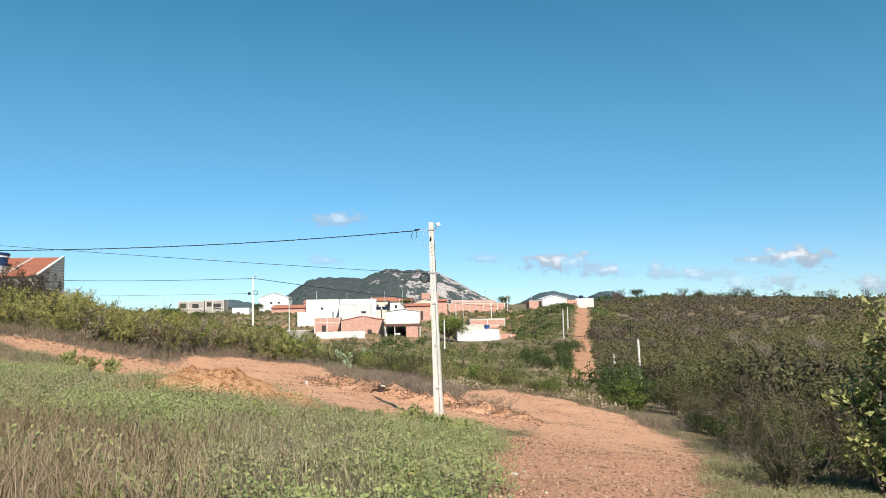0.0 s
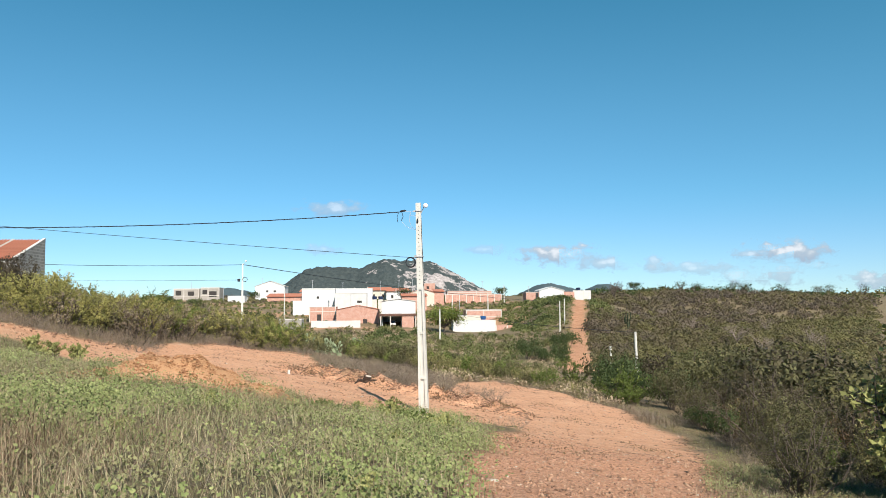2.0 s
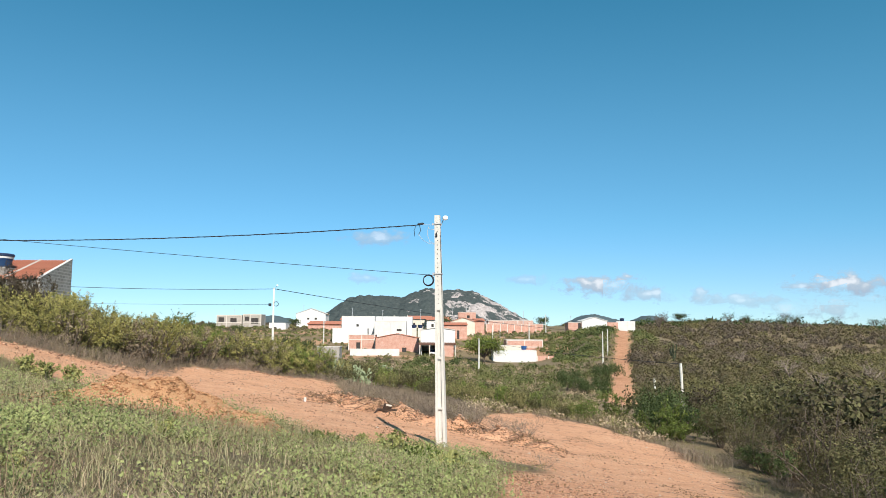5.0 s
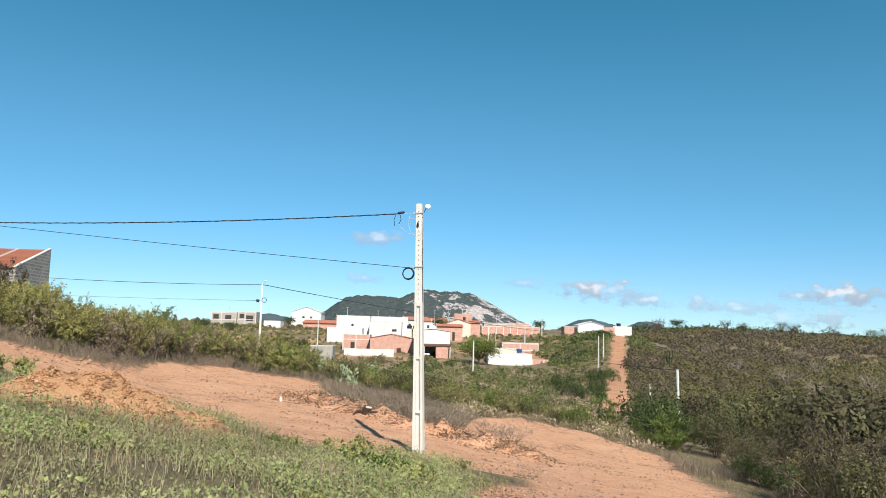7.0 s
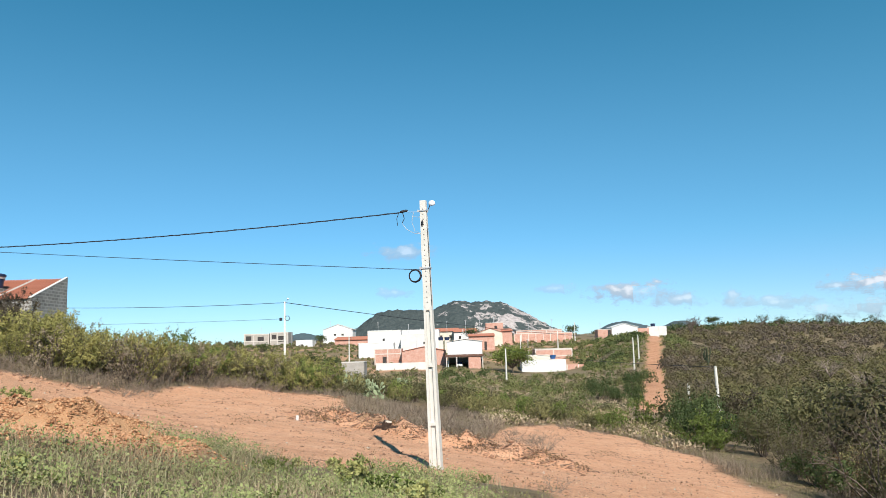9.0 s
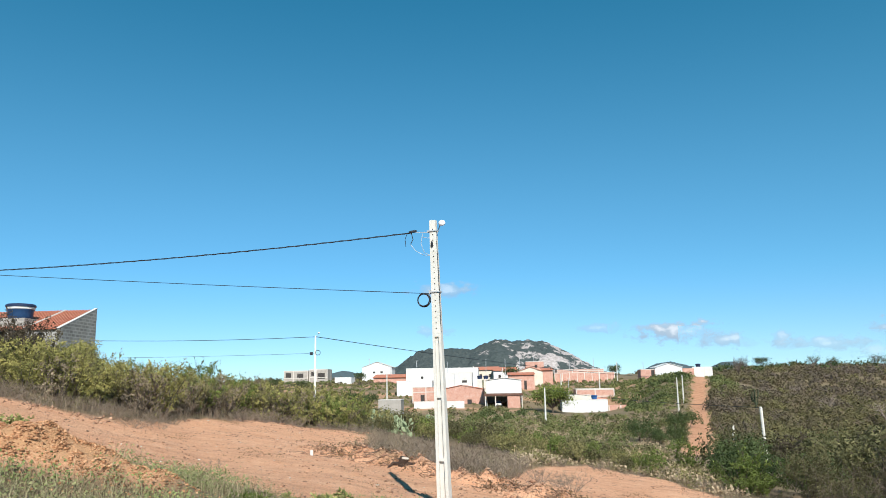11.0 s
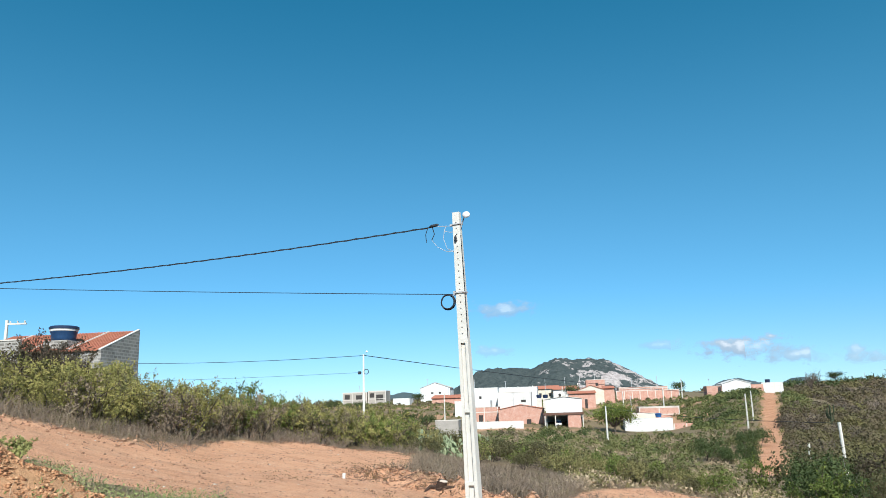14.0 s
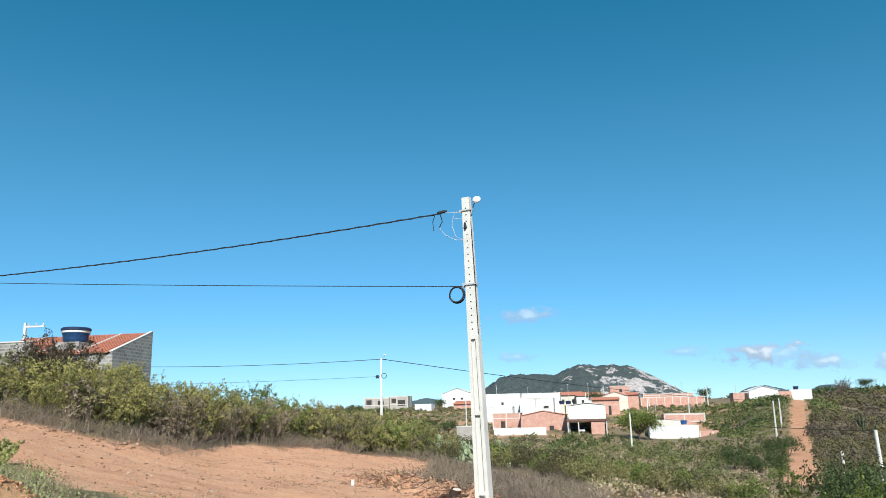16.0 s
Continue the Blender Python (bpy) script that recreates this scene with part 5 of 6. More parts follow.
# ---- far scrub: too many to count ----
def far_scrub(name, label, n, area, keep, tall, leaf, per, leaf_m, seed):
    """Clumps of leaf sprays over an area, joined."""
    r = np.random.default_rng(seed)
    x, y = r.uniform(area[0], area[1], n), r.uniform(area[2], area[3], n)
    ok = keep(x, y, r)
    x, y = x[ok], y[ok]
    n = len(x)
    h = tall * r.uniform(0.45, 1.15, n)
    w = h * r.uniform(0.5, 0.95, n)
    d = unit(r.normal(size=(n, per, 3)))
    d[:, :, 2] = np.abs(d[:, :, 2])
    rad = r.uniform(0.55, 1.05, (n, per, 1))
    at = np.stack([x, y, height(x, y)], -1)[:, None] + d * rad * np.stack([w, w, h], -1)[:, None]
    grow = d + 0.8 * r.normal(size=d.shape)
    size = leaf * r.uniform(0.6, 1.3, (n, per)) * (0.7 + 0.3 * h[:, None] / tall)
    return tagged(part_mesh(name, leaf_mesh(name, at.reshape(-1, 3), grow.reshape(-1, 3), size.ravel(), 0.7, r), leaf_m), label, "scrub", kind="stuff")


def open_land(x, y, r):
    """Where scrub may stand: off the lane, the town's plots and the lot."""
    lane_mid = np.interp(y, (60, 90, 130, 180, 230, 300), (20.5, 28, 38.3, 51.1, 64.4, 82))
    town = ((y > 185) & (x < 78) & (x > -130)) | ((y > 166) & (x > 12) & (x < 42))
    return (np.abs(x - lane_mid) > np.where(x < lane_mid, 3.0, 2.4)) & ~town


def crowns(name, label, n, area, keep, tall, leaf_m, seed, fine=0.0027, cover=6.0, bias=0.0, least=0.09):
    """Many bush crowns over an area, joined; leaves are built coarser where nobody could tell them apart."""
    r = np.random.default_rng(seed)
    x, y = r.uniform(area[0], area[1], n), r.uniform(area[2], area[3], n)
    ok = keep(x, y, r)
    x, y = x[ok], y[ok]
    h = tall * r.uniform(0.45, 1.0, len(x)) ** 1.2 * (1 + 0.25 * waves(x, y, 40, seed))
    w = h * r.uniform(0.65, 1.3, len(x))
    leaf = np.maximum(least, fine * np.hypot(x, y + 20))
    tone = np.clip(0.42 + bias + 0.34 * waves(x, y, 60, 301) + 0.14 * waves(x, y, 16, 302) + 0.13 * r.normal(size=len(x)), 0, 1)
    return tagged(part_mesh(name, mound_leaves(name, x, y, height(x, y) - 0.1 * h, w, h * 1.1, leaf, cover, r, tone), leaf_m), label, "scrub", kind="stuff")


right_hill = lambda x, y, r: open_land(x, y, r) & (x > np.interp(y, (40, 90, 250, 400), (22, 31, 72, 100))) & (x < 14 + 0.68 * y) & ~((y < 57) & (x < 25.5))
crowns("hillside_scrub", "dense brown-green dry scrub on the near hillside", 760, (20, 90, 40, 105), right_hill, 2.3, L_FAR, 61, cover=6.0, bias=0.22)
crowns("hillside_scrub", "dense brown-olive dry scrub on the hillside", 2300, (30, 160, 105, 205), right_hill, 2.2, L_FAR, 62, cover=6.5)
crowns("hillside_scrub", "brown scrub over the hilltop", 2300, (60, 230, 205, 312), right_hill, 2.3, L_FAR, 63, cover=6.0, bias=-0.12)
crowns("hillside_trees", "dark trees standing out along the ridge", 60, (75, 225, 280, 312), right_hill, 4.0, L_DARK, 70, cover=6.5)
left_low = lambda x, y, r: open_land(x, y, r) & (x < np.interp(y, (50, 90, 200), (20, 29, 55))) & (x > -40 - 0.3 * y)
thin = lambda x, y, r: left_low(x, y, r) & (r.uniform(0, 1, x.shape) < 0.2 + 0.8 * ease(-0.3, 0.3, waves(x, y, 20, 45)))
crowns("valley_scrub", "low olive scrub across the valley", 3000, (-110, 56, 52, 190), thin, 1.15, L_VALLEY, 64, cover=6.0, bias=-0.12)
crowns("valley_scrub", "rounded green bushes across the valley", 420, (-60, 50, 52, 190), left_low, 2.0, L_VALLEY, 65, cover=6.5, bias=0.25)
far_scrub("valley_grass", "pale dry grass tufts across the valley", 4200, (-60, 56, 48, 185), left_low, 0.55, 0.28, 13, L_STRAW, 66)
slope_scrub = lambda x, y, r: open_land(x, y, r) & (x < np.interp(y, (20, 34, 60), (13, 16, 21))) & (bare(x, y) < 0.4) & (r.uniform(0, 1, x.shape) < ease(-0.5, 0.4, waves(x, y, 6, 41)))
far_scrub("slope_scrub", "low olive scrub below the lot", 2400, (2, 21, 20, 62), slope_scrub, 0.55, 0.15, 22, L_OLIVE, 71)
far_scrub("slope_grass", "pale dry grass below the lot", 3200, (2, 21, 18, 62), slope_scrub, 0.4, 0.17, 14, L_STRAW, 72)
lane_rim = lambda x, y, r: np.abs(np.abs(x - np.interp(y, (60, 90, 130, 180, 230, 300), (20.5, 28, 38.3, 51.1, 64.4, 82)) + 0.6 * waves(x, y, 14, 42)) - 2.4) < 0.7 * r.uniform(0, 1, x.shape)
far_scrub("lane_grass", "straw and weeds along the dirt road edges", 9000, (24, 72, 84, 250), lane_rim, 0.5, 0.3, 12, L_OLIVE, 73)
plots = lambda x, y, r: (np.abs(x - np.interp(y, (60, 90, 130, 180, 230, 300), (20.5, 28, 38.3, 51.1, 64.4, 82))) > 3.4) & (x > 34) & (x < 78) & (y < 248)
crowns("plot_scrub", "green bushes beside the far road", 620, (34, 66, 172, 248), plots, 1.6, L_VALLEY, 67, cover=6.5, bias=0.2)
crowns("plot_scrub", "dry bushes between the town houses", 2400, (-120, 60, 188, 330), lambda x, y, r: (x < 48) & ~((np.abs(x - 24) < 14) & (np.abs(y - 194) < 9)), 1.0, L_VALLEY, 68, cover=5.0, bias=0.0)
crowns("ridge_scrub", "scrub along the far ridge", 1600, (-400, 700, 335, 520), lambda x, y, r: x > -10000, 2.4, L_FAR, 69, cover=6.5)


# ---- trees ----
def tree(name, label, at, tall, crown, seed, leaf_m, trunk=0.12, blobs=9, per=170, leaf=0.3, bare=False, low=0.45, bark=None):
    t = thing(name, label, "tree", at)
    r = np.random.default_rng(seed)
    p0, p1, r0, r1, pos = [], [], [], [], []
    fork = np.array([0.0, 0, tall * low])
    p0.append(np.array([0.0, 0, -0.2])); p1.append(fork); r0.append(trunk); r1.append(trunk * 0.7)
    for k in range(blobs):
        a = 6.283 * k / blobs + r.uniform(-0.4, 0.4)
        e = np.array([math.cos(a) * crown * r.uniform(0.3, 0.9), math.sin(a) * crown * r.uniform(0.3, 0.9), tall * r.uniform(low + 0.15, 0.95)])
        m = (fork + e) / 2 + r.normal(size=3) * 0.06 * tall
        for q0, q1, a0, a1 in ((fork, m, 0.55, 0.35), (m, e, 0.35, 0.12)):
            p0.append(q0); p1.append(q1); r0.append(trunk * a0); r1.append(trunk * a1)
        for j in range(6):
            s = m + (e - m) * r.uniform(0, 1)
            q = s + r.normal(size=3) * [0.3 * crown, 0.3 * crown, 0.16 * tall]
            p0.append(s); p1.append(q); r0.append(trunk * 0.2); r1.append(trunk * 0.06)
        pos.append(e + r.normal(size=(per, 3)) * [0.25 * crown, 0.25 * crown, 0.09 * tall])
    part_mesh("trunk", stick_mesh("trunk", np.array(p0), np.array(p1), np.array(r0), np.array(r1)), bark or M_BARK, t)
    if not bare:
        at_ = np.concatenate(pos)
        part_mesh("crown", leaf_mesh("crown", at_, r.normal(size=at_.shape), leaf * r.uniform(0.6, 1.2, len(at_)), 0.6, r), leaf_m, t)
    return t


tree("tree", "round green tree beside the white wall", on_ground(15.2, 190), 6.6, 4.8, 201, L_GREEN, 0.25, 16, 230, 0.5, low=0.2)
tree("tree", "dark flat-topped tree on the ridge", on_ground(106.5, 300), 4.8, 3.2, 202, L_DARK, 0.2, 9, 110, 0.4)
for k, (x, y, tl) in enumerate(((86, 262, 5.5), (150, 298, 3.9), (156, 300, 3.4), (190, 300, 3.6), (197, 303, 3.8), (99, 296, 4.2), (95, 290, 4.0), (128, 302, 3.4), (134, 299, 3.0), (176, 304, 3.6), (215, 305, 4.0), (222, 300, 3.6))):
    tree("bare_tree", "leafless grey tree standing above the scrub", on_ground(x, y), tl * 1.45, 2.8, 210 + k, L_DARK, 0.2, 14, 40, 0.3, low=0.25, bare=k in (0, 5, 6))
cactus = thing("cactus", "dark many-armed candelabra cactus above the scrub", "cactus", on_ground(55, 150, -0.2))
part("stem", tube([(0, 0, 0), (0.05, 0, 2.0), (0, 0, 4.4)], 0.22, 8, 0.7), M_CACTUS, cactus)
for k in range(6):
    a, z, o = 1.05 * k + 0.3, 1.3 + 0.28 * k, 0.55 + 0.1 * (k % 3)
    c, q = math.cos(a), math.sin(a)
    part("arm", tube([(0, 0, z), (o * 0.7 * c, o * 0.7 * q, z + 0.1), (o * c, o * q, z + 0.5), (o * 1.05 * c, o * 1.05 * q, z + 1.6 + 0.2 * (k % 2))], 0.15, 8, 0.8), M_CACTUS, cactus)
for k, (x, y, tl) in enumerate(((66, 118, 4.0), (78, 112, 4.6), (70, 150, 4.2), (96, 165, 4.5), (60, 96, 3.8), (112, 205, 4.5), (84, 205, 4.4))):
    tree("bare_tree", "leafless grey tree among hillside scrub", on_ground(x, y), tl, 2.6, 280 + k, L_DARK, 0.16, 16, 1, 0.2, low=0.2, bare=True, bark=M_DRYWOOD)
tree("tree", "dark green tree behind the town wall", on_ground(47, 292), 4.8, 3.0, 220, L_DARK, 0.2, 9, 120, 0.4)
tree("tree", "dark green tree between town houses", on_ground(6, 272), 6.5, 3.5, 221, L_DARK, 0.2, 9, 120, 0.4)
for k, (x, y) in enumerate(((-34, 190), (-42, 205), (-66, 240), (-78, 250), (-55, 290))):
    tree("tree", "dark green tree beyond the hedge", on_ground(x, y), 4.5, 2.8, 230 + k, L_DARK, 0.15, 8, 120, 0.35)

# grey brushwood fence beside the far plots
for k in range(14):
    x = 38.5 + 0.62 * k
    brush = shrub("brushwood", "grey heap of cut thorny brushwood along a fence", "brushwood", 260 + k % 3, 1.6, 1.0, 14, 8, 1, 0.2, L_DRY, 0.3, group="brushwood fence", bark=M_DRYWOOD) if k == 0 else copy_thing(brush, pose(0, 0, 0))
    brush.matrix_basis = pose(*on_ground(x, 192 + 0.7 * k), 0, 0, 50 * k)


# ---- grass and weeds on the near slope ----
def blades(name, label, n, area, keep, tall, wide, leaf_m, seed, lean=0.35):
    r = np.random.default_rng(seed)
    x, y = r.uniform(area[0], area[1], n), r.uniform(area[2], area[3], n)
    ok = keep(x, y, r)
    x, y = x[ok], y[ok]
    n = len(x)
    base = np.stack([x, y, height(x, y) - 0.02], -1)
    h = tall * r.uniform(0.35, 1.1, n)[:, None]
    a = r.uniform(0, 6.283, n)
    out = np.stack([np.cos(a), np.sin(a), 0 * a], -1)
    side = np.stack([-np.sin(a), np.cos(a), 0 * a], -1) * wide * r.uniform(0.6, 1.3, n)[:, None]
    l1, l2 = lean * h * r.uniform(0.1, 0.5, (n, 1)), lean * h * r.uniform(0.4, 1.6, (n, 1))
    mid = base + out * l1 + np.array([0, 0, 0.6]) * h
    tip = base + out * l2 + np.array([0, 0, 1.0]) * h
    v = np.stack([base - side, base + side, mid + side * 0.7, mid - side * 0.7, tip], 1)
    me = bpy.data.meshes.new(name)
    k = 5 * np.arange(n)[:, None]
    f = np.concatenate([k + [0, 1, 2], k + [0, 2, 3], k + [3, 2, 4]], 0)
    me = mesh_of(name, v.reshape(-1, 3), f)
    return tagged(part_mesh(name, me, leaf_m), label, "grass", kind="stuff")


def weeds(name, label, n, area, keep, tall, per, leaf, leaf_m, seed, spread=0.16):
    """Small broad-leaved plants: a few leaves held round short stalks."""
    r = np.random.default_rng(seed)
    x, y = r.uniform(area[0], area[1], n), r.uniform(area[2], area[3], n)
    ok = keep(x, y, r)
    x, y = x[ok], y[ok]
    n = len(x)
    h = tall * r.uniform(0.4, 1.15, n)
    base = np.stack([x, y, height(x, y)], -1)[:, None]
    off = r.normal(size=(n, per, 3)) * [spread, spread, 0]
    lift = r.uniform(0.15, 1.0, (n, per)) * h[:, None]
    at = base + off + lift[..., None] * [0, 0, 1]
    way = off * 3 + r.normal(size=off.shape) * 0.5 + [0, 0, 0.15]
    size = leaf * r.uniform(0.5, 1.3, (n, per))
    return tagged(part_mesh(name, leaf_mesh(name, at.reshape(-1, 3), way.reshape(-1, 3), size.ravel(), 0.75, r, face=np.array([0.0, -0.4, 1.0])), leaf_m), label, "weeds", kind="stuff")


def patch_of(seed, size, cut, soft=0.25):
    """A test that keeps points in patches of the weedy slope."""
    return lambda x, y, r: (r.uniform(0, 1, x.shape) < weedy(x, y) * ease(cut - soft, cut + soft, waves(x, y, size, seed))
                            * np.maximum(ease(weeds_edge(x) - 2, weeds_edge(x) - 4.5, y), ease(-0.1, 0.45, waves(x, y, 2.6, 95))))


SLOPE = (-19, 2.4, -26.5, 4)
blades("green_grass", "thin grey-green grass on the slope", 70000, SLOPE, patch_of(71, 5, -0.5), 0.34, 0.0045, L_GRASS, 81, 0.9)
blades("dry_grass", "tall straw-coloured dry grass", 46000, SLOPE, patch_of(72, 4, 0.05), 0.36, 0.003, L_STRAW, 82, 0.8)
blades("dry_grass", "tall reddish-brown dry grass stand", 75000, (-13, -1.5, -28, -14), lambda x, y, r: (r.uniform(0, 1, x.shape) < weedy(x, y) * ease(-2.6, -4.5, x + waves(x, y, 3, 90)) * ease(-14.5, -18, y + 1.5 * waves(x, y, 3, 94))), 0.52, 0.003, L_RUSSET, 83, 0.8)
weeds("weeds", "bright green broad-leaved weeds", 40000, SLOPE, patch_of(73, 4, 0.0, 0.2), 0.3, 11, 0.044, L_WEED, 84, 0.11)
weeds("weeds", "darker green creeping weeds", 26000, SLOPE, patch_of(74, 3, -0.35), 0.24, 9, 0.038, L_CREEP, 85, 0.1)
blades("dry_grass", "brown dry grass patches on the slope", 64000, SLOPE, patch_of(75, 3.5, 0.05), 0.36, 0.003, L_RUSSET, 97, 0.9)
verge = lambda x, y, r: (bare(x, y) < 0.5) & (x > 0.5) & (x < right_edge(y) + 0.6)
blades("verge_grass", "dry grass along the thicket edge", 46000, (0.5, 15, -26, 30), lambda x, y, r: verge(x, y, r) & (r.uniform(0, 1, x.shape) < 0.05 + 0.45 * ease(-0.1, 0.6, waves(x, y, 3, 99))), 0.22, 0.0035, L_HEATH, 86, 1.1)
blades("verge_grass", "green grass along the thicket edge", 7000, (0.5, 15, -26, 30), verge, 0.3, 0.004, L_GRASS, 87)
weeds("verge_weeds", "low green weeds along the thicket edge", 9000, (0.5, 14, -26, 26), lambda x, y, r: verge(x, y, r) & (waves(x, y, 2.5, 100) > -0.1), 0.16, 8, 0.042, L_OLIVE, 88, 0.1)
weeds("verge_weeds", "low yellow-green weeds beside the gravel track", 15000, (1, 9.5, -25, -5), lambda x, y, r: verge(x, y, r) & (waves(x, y, 2.0, 103) > -0.25), 0.15, 8, 0.036, L_CREEP, 105, 0.09)
blades("verge_grass", "brown-green short grass beside the gravel track", 26000, (1, 9.5, -25, -5), verge, 0.24, 0.003, L_RUSSET, 106, 1.0)
blades("stray_grass", "sparse dry tufts on bare earth", 5000, (-2, 9, -18, 8), lambda x, y, r: (r.uniform(0, 1, x.shape) < 0.9 * ease(0.45, 0.8, waves(x, y, 3.5, 91))) & (bare(x, y) > 0.4), 0.2, 0.004, L_STRAW, 89)
blades("hedge_grass", "grey-brown dry grass under the hedge", 46000, (-28, -4, 3, 30), lambda x, y, r: (bare(x, y) < 0.6) & (r.uniform(0, 1, x.shape) < ease(30, 12, y)), 0.62, 0.006, L_TWIG, 92, 0.6)
blades("ridge_grass", "greyish dry grass behind the pole", 34000, (-5, 12, 9.2, 24), lambda x, y, r: (y > 9.4 - 0.5 * x) & (bare(x, y) < 0.7) & (r.uniform(0, 1, x.shape) < 0.15 + 0.85 * ease(-0.2, 0.3, waves(x, y, 3.5, 96))), 0.55, 0.006, L_HEATH, 93, 1.1)

# bushes at the foot of the pole
foot_green = shrub("low_bush", "dark green leafy bush at the pole foot", "bush", 301, 0.75, 0.6, 10, 10, 11, 0.085, L_GREEN, 0.6)
foot_yellow = shrub("low_bush", "yellow-green leafy bush at the pole foot", "bush", 302, 0.7, 0.5, 10, 10, 11, 0.095, L_LIGHT, 0.6)
foot_green.matrix_basis = pose(*on_ground(-0.6, -7.0, -0.05), 0, 0, 20) @ Matrix.Scale(0.7, 4)
foot_yellow.matrix_basis = pose(*on_ground(0.0, -8.0, -0.05), 0, 0, 70) @ Matrix.Scale(0.75, 4)
copy_thing(foot_yellow, pose(*on_ground(-1.05, -6.6), 0, 0, 160) @ Matrix.Scale(1.05, 4))
copy_thing(foot_green, pose(*on_ground(0.15, -6.9), 0, 0, 200) @ Matrix.Scale(0.7, 4))
copy_thing(foot_yellow, pose(*on_ground(0.5, -7.7), 0, 0, 250) @ Matrix.Scale(0.55, 4))
copy_thing(foot_yellow, pose(*on_ground(-0.2, -7.4), 0, 0, 10) @ Matrix.Scale(0.6, 4))
copy_thing(foot_green, pose(*on_ground(-1.2, -7.2), 0, 0, 110) @ Matrix.Scale(0.6, 4))
copy_thing(foot_green, pose(*on_ground(1.1, -1.9), 0, 0, 300) @ Matrix.Scale(0.45, 4))
copy_thing(foot_yellow, pose(*on_ground(-11.9, 1.3), 0, 0, 300) @ Matrix.Scale(1.1, 4))
copy_thing(foot_yellow, pose(*on_ground(-11.2, 1.5), 0, 0, 30) @ Matrix.Scale(1.1, 4))
copy_thing(foot_yellow, pose(*on_ground(-12.6, 1.6), 0, 0, 90) @ Matrix.Scale(1.15, 4))
rw = np.random.default_rng(77)
slope_spots = [(x, y) for x, y in zip(rw.uniform(-13, 0.5, 160), rw.uniform(-22, -2, 160)) if weedy(x, y) > 0.8 and abs(x - np.interp(y, (-26, -14), (-1.6, 1.9))) > 1.4]
scatter(dry_low, slope_spots[:36], rw, 0.35, 0.7)
for x, y in slope_spots[36:58]:
    copy_thing(foot_yellow, pose(*on_ground(x, y, -0.03), 0, 0, float(rw.uniform(0, 360))) @ Matrix.Scale(float(rw.uniform(0.35, 0.6)), 4))
for x, y in slope_spots[58:72]:
    copy_thing(foot_green, pose(*on_ground(x, y, -0.03), 0, 0, float(rw.uniform(0, 360))) @ Matrix.Scale(float(rw.uniform(0.35, 0.6)), 4))
scatter(dry_low, [(-2.9, -2.6), (-3.4, -3.2), (-2.2, -3.4), (2.6, -2.2), (-5.6, 0.5)], rs, 0.4, 0.6)


# ---- stones, clods and litter on the ground ----
def rock_mesh(seed, rough=0.35):
    r = random.Random(seed)
    bm = bmesh.new()
    bmesh.ops.create_icosphere(bm, subdivisions=2, radius=0.5)
    for v in bm.verts:
        v.co *= 1 + rough * noise.noise(v.co * 2.2 + Vector((seed * 3.1, 0, 0)))
        v.co.z *= 0.7
    return bm


def stone(name, label, x, y, size, material, seed, flat=0.8, sink=0.25):
    ob = tagged(part(name, rock_mesh(seed), material), label, "stone", "loose stones")
    ob.matrix_basis = pose(*on_ground(x, y, size * (0.3 - sink) * flat), 5, 8, seed * 37) @ Matrix.Diagonal((size, size * 0.8, size * flat, 1))
    return ob


stone("pale_stone", "pale angular stone at the weeds' edge", -0.8, -15.7, 0.2, M_STONE, 1)
stone("pale_stone", "pale flat stone on the gravel", 0.2, -14.2, 0.16, M_STONE, 2, 0.5)
marker = tagged(part("marker_block", slab(-0.09, 0.09, -0.07, 0.07, -0.05, 0.34, bevel=0.015), M_GREY), "small white block standing upright in rubble", "block")
marker.matrix_basis = pose(*on_ground(-5.4, 9.5), 4, 3, 20) @ Matrix.Scale(0.55, 4)
stump = thing("tree_stump", "dark broken tree stump with a pale cut top", "stump", on_ground(-2.0, 8.5, -0.06), 30)
part("trunk", tube([(-0.06, 0.06, -0.1), (-0.02, 0.02, 0.12), (0.03, -0.05, 0.3)], 0.17, 10, 0.9), M_CHAR, stump)
part("cut_face", lathe(((0.15, 0), (0.15, 0.02), (0.08, 0.035)), 10), M_STONE, stump, "pale cut wood").matrix_basis = pose(0.025, -0.05, 0.285, 10, 6, 0)
for pts in (((0.05, -0.1, 0.1), (0.3, -0.25, 0.1), (0.55, -0.3, -0.05)), ((-0.1, 0.05, 0.1), (-0.35, 0.1, 0.14), (-0.6, 0.0, -0.03))):
    part("root", tube(pts, 0.07, 7, 0.4), M_CHAR, stump)
stone("pale_stone", "pale stone half hidden in weeds", -2.4, -18.5, 0.22, M_STONE, 6, 0.8)


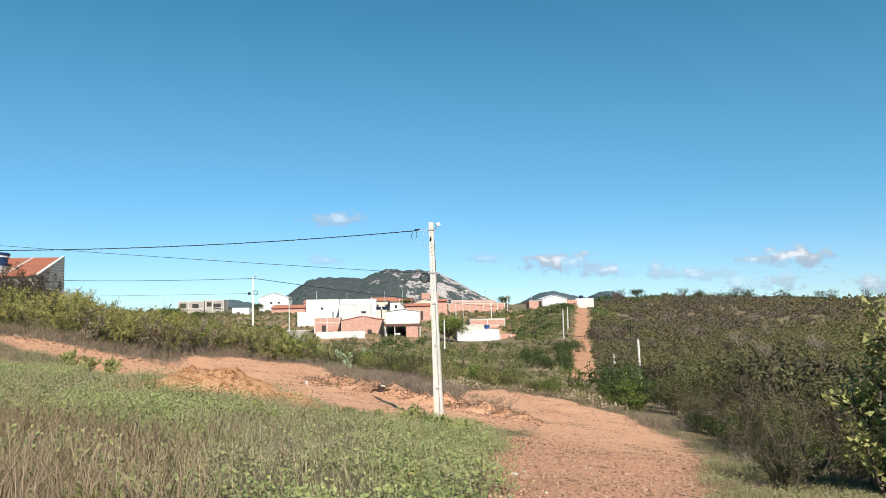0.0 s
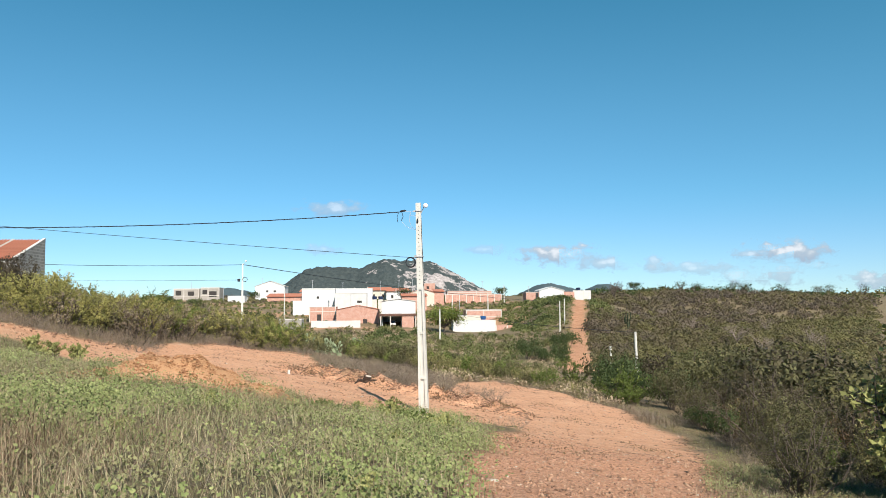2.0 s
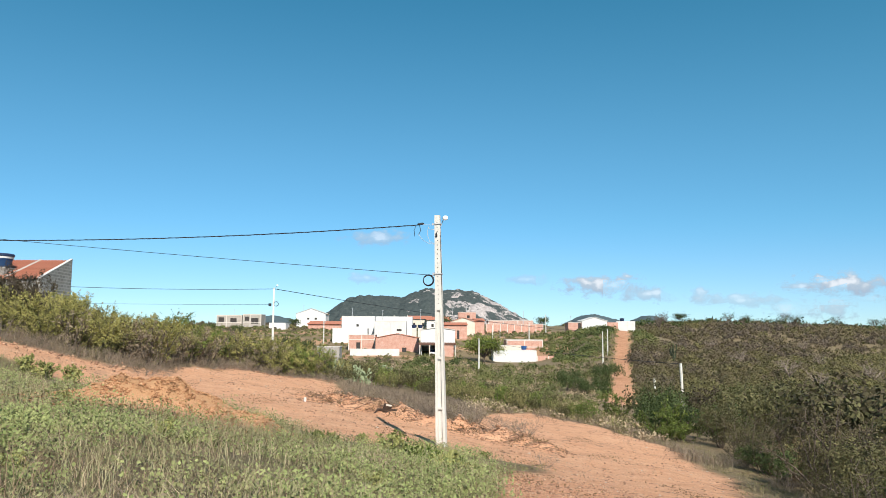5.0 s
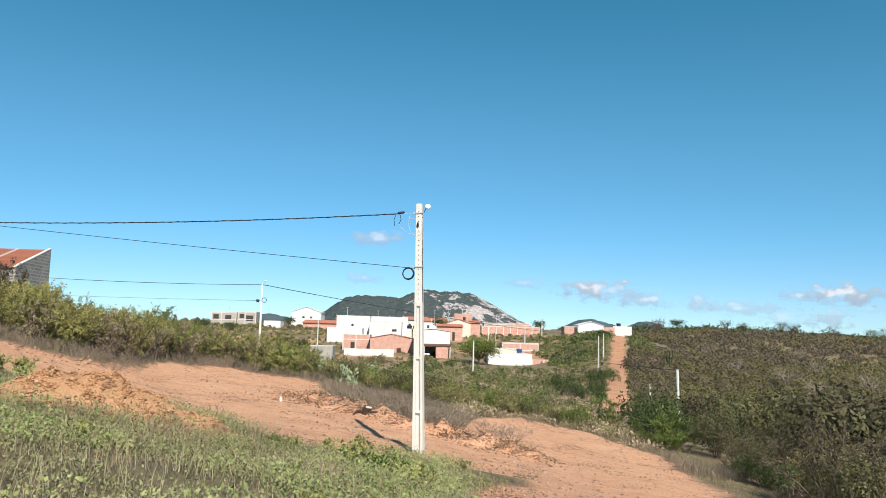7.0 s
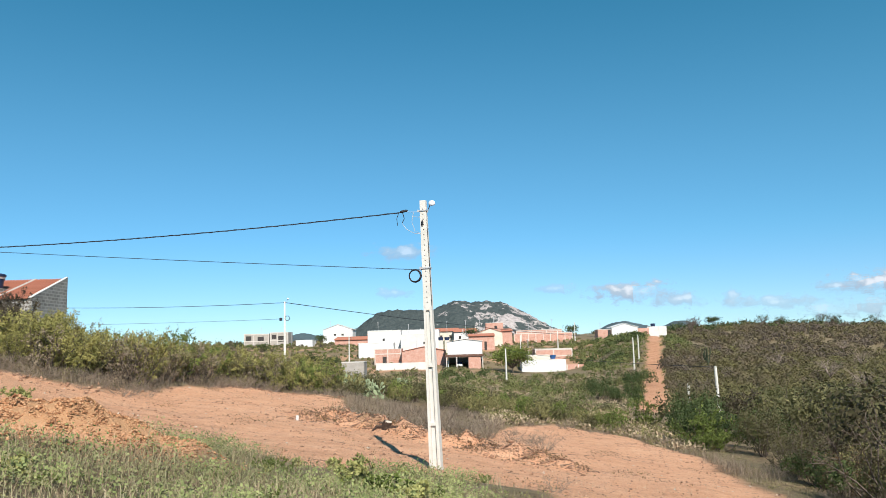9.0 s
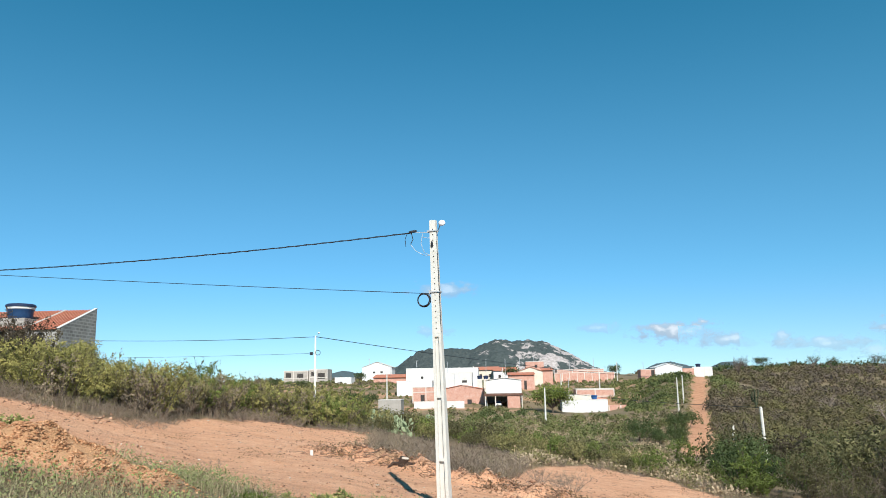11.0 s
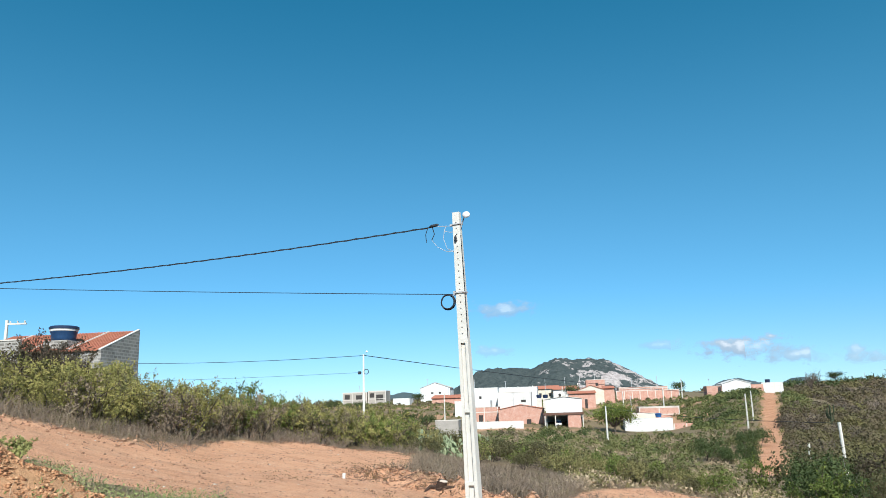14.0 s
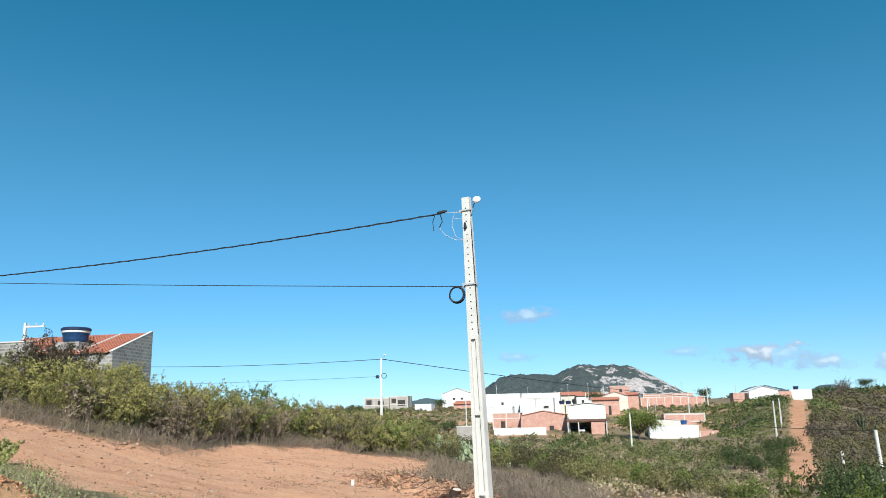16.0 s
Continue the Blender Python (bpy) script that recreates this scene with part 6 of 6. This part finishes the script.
def litter(name, label, n, area, keep, sizes, material, seed):
    """Countless small stones or clods, joined."""
    r = np.random.default_rng(seed)
    base = 0.5 * np.array([(1, 0, 0), (0, 1, 0), (-1, 0, 0), (0, -1, 0), (0.15, 0.1, 0.9), (0, 0, -0.7)])
    tri = np.array([(0, 1, 4), (1, 2, 4), (2, 3, 4), (3, 0, 4), (1, 0, 5), (2, 1, 5), (3, 2, 5), (0, 3, 5)])
    x, y = r.uniform(area[0], area[1], n), r.uniform(area[2], area[3], n)
    ok = keep(x, y, r)
    x, y = x[ok], y[ok]
    n = len(x)
    s = sizes[0] + (sizes[1] - sizes[0]) * r.uniform(0, 1, n) ** 3
    shape = base[None] * r.uniform(0.45, 1.45, (n, len(base), 1)) * s[:, None, None] * r.uniform([0.7, 0.7, 0.5], [1.4, 1.4, 1.0], (n, 1, 3))
    turn = r.uniform(0, 6.283, n)[:, None]
    shape = np.stack([shape[..., 0] * np.cos(turn) - shape[..., 1] * np.sin(turn), shape[..., 0] * np.sin(turn) + shape[..., 1] * np.cos(turn), shape[..., 2]], -1)
    v = shape + np.stack([x, y, height(x, y) + 0.1 * s], -1)[:, None]
    f = tri[None] + len(base) * np.arange(n)[:, None, None]
    return tagged(part_mesh(name, mesh_of(name, v.reshape(-1, 3), f.reshape(-1, 3)), material), label, "stones", kind="stuff")


on_lot = lambda x, y, r: (bare(x, y) > 0.4)
weeds("leaf_litter", "brown dead leaf litter in patches on bare earth", 9000, (-15, 10, -12, 24), lambda x, y, r: on_lot(x, y, r) & (r.uniform(0, 1, x.shape) < ease(0.35, 0.7, waves(x, y, 4.5, 107))), 0.03, 5, 0.05, L_RUST, 108, 0.14)
litter("gravel", "scattered pale and reddish gravel on the track", 24000, (-1.5, 8, -20, -5), on_lot, (0.012, 0.08), M_LUMPS, 401)
litter("gravel", "pale pebbles on the track", 450, (-1.5, 8, -20, -3), on_lot, (0.01, 0.06), M_STONE, 402)
litter("clods", "scattered earth clods across the lot", 15000, (-16, 11, -5, 26), on_lot, (0.015, 0.10), M_LUMPS, 403)
litter("pebbles", "pale pebbles across the lot", 420, (-16, 11, -5, 26), on_lot, (0.02, 0.1), M_STONE, 404)
ridge_line = lambda x, y, r: np.exp(-((y - (8.6 - 0.55 * (x + 1))) / 0.8) ** 2) * ease(-6.5, -4, x) * ease(5.5, 2.5, x) > r.uniform(0, 1, x.shape)
litter("clods", "heaped earth clods along the ploughed ridge", 40000, (-7, 6, 4, 13), ridge_line, (0.02, 0.17), M_LUMPS, 405)
weeds("leaf_litter", "brown dead leaves and torn roots on the ploughed ridge", 5200, (-7, 6, 4, 13), lambda x, y, r: ridge_line(x, y, r) & (waves(x, y, 2.2, 98) > -0.1), 0.16, 6, 0.07, L_RUST, 409, 0.12)
spill = lambda x, y, r: heap_shape(x, y) ** 1.3 > r.uniform(0, 1, x.shape)
litter("spilled_earth", "loose orange earth clods spilled in a heap", 140000, (-9, -2, -10, -3), spill, (0.02, 0.075), M_HEAP, 406)
bank = lambda x, y, r: np.exp(-((y - np.interp(x, (-20, -18, -15.4, -12.4, -11.8, -6), (4.2, 4.8, 6.6, 9.0, 22.4, 25.4))) / 0.8) ** 2) > r.uniform(0, 1, x.shape)
litter("clods", "earth clods and stones along the bank under the hedge", 15000, (-20, -6, 4, 28), bank, (0.02, 0.2), M_LUMPS, 407)
heap = lambda x, y, r: np.exp(-(((x + 5.2) / 1.0) ** 2 + ((y - 9.4) / 0.35) ** 2)) > r.uniform(0, 1, x.shape)
litter("rubble", "small heap of rubble and twigs on the lot", 900, (-8, -3, 8, 11), heap, (0.02, 0.14), M_LUMPS, 408)


# sticks and dead twigs lying about
def sticks(name, label, n, area, keep, length, seed):
    r = np.random.default_rng(seed)
    x, y = r.uniform(area[0], area[1], n), r.uniform(area[2], area[3], n)
    ok = keep(x, y, r)
    x, y = x[ok], y[ok]
    n = len(x)
    a, l = r.uniform(0, 6.283, n), length * r.uniform(0.3, 1.2, n)
    p0 = np.stack([x, y, height(x, y) + 0.02], -1)
    x1, y1 = x + np.cos(a) * l, y + np.sin(a) * l
    p1 = np.stack([x1, y1, height(x1, y1) + r.uniform(0.0, 0.25, n) * l], -1)
    rad = r.uniform(0.003, 0.010, n)
    return tagged(part_mesh(name, stick_mesh(name, p0, p1, rad, rad * 0.5), M_BARK), label, "twigs", kind="stuff")


sticks("dead_twigs", "dead twigs and roots along the ploughed ridge", 5000, (-7, 6, 4, 13), ridge_line, 0.6, 501)
sticks("dead_twigs", "dead twigs scattered on the lot", 130, (-14, 10, -6, 24), on_lot, 0.35, 502)
sticks("dead_twigs", "dead twigs in the rubble", 160, (-8, -3, 8, 11), heap, 0.5, 503)
sticks("dead_twigs", "dead twigs along the track edge", 1100, (1, 12, -18, 16), lambda x, y, r: np.abs(bare(x, y) - 0.5) < 0.45, 0.5, 504)
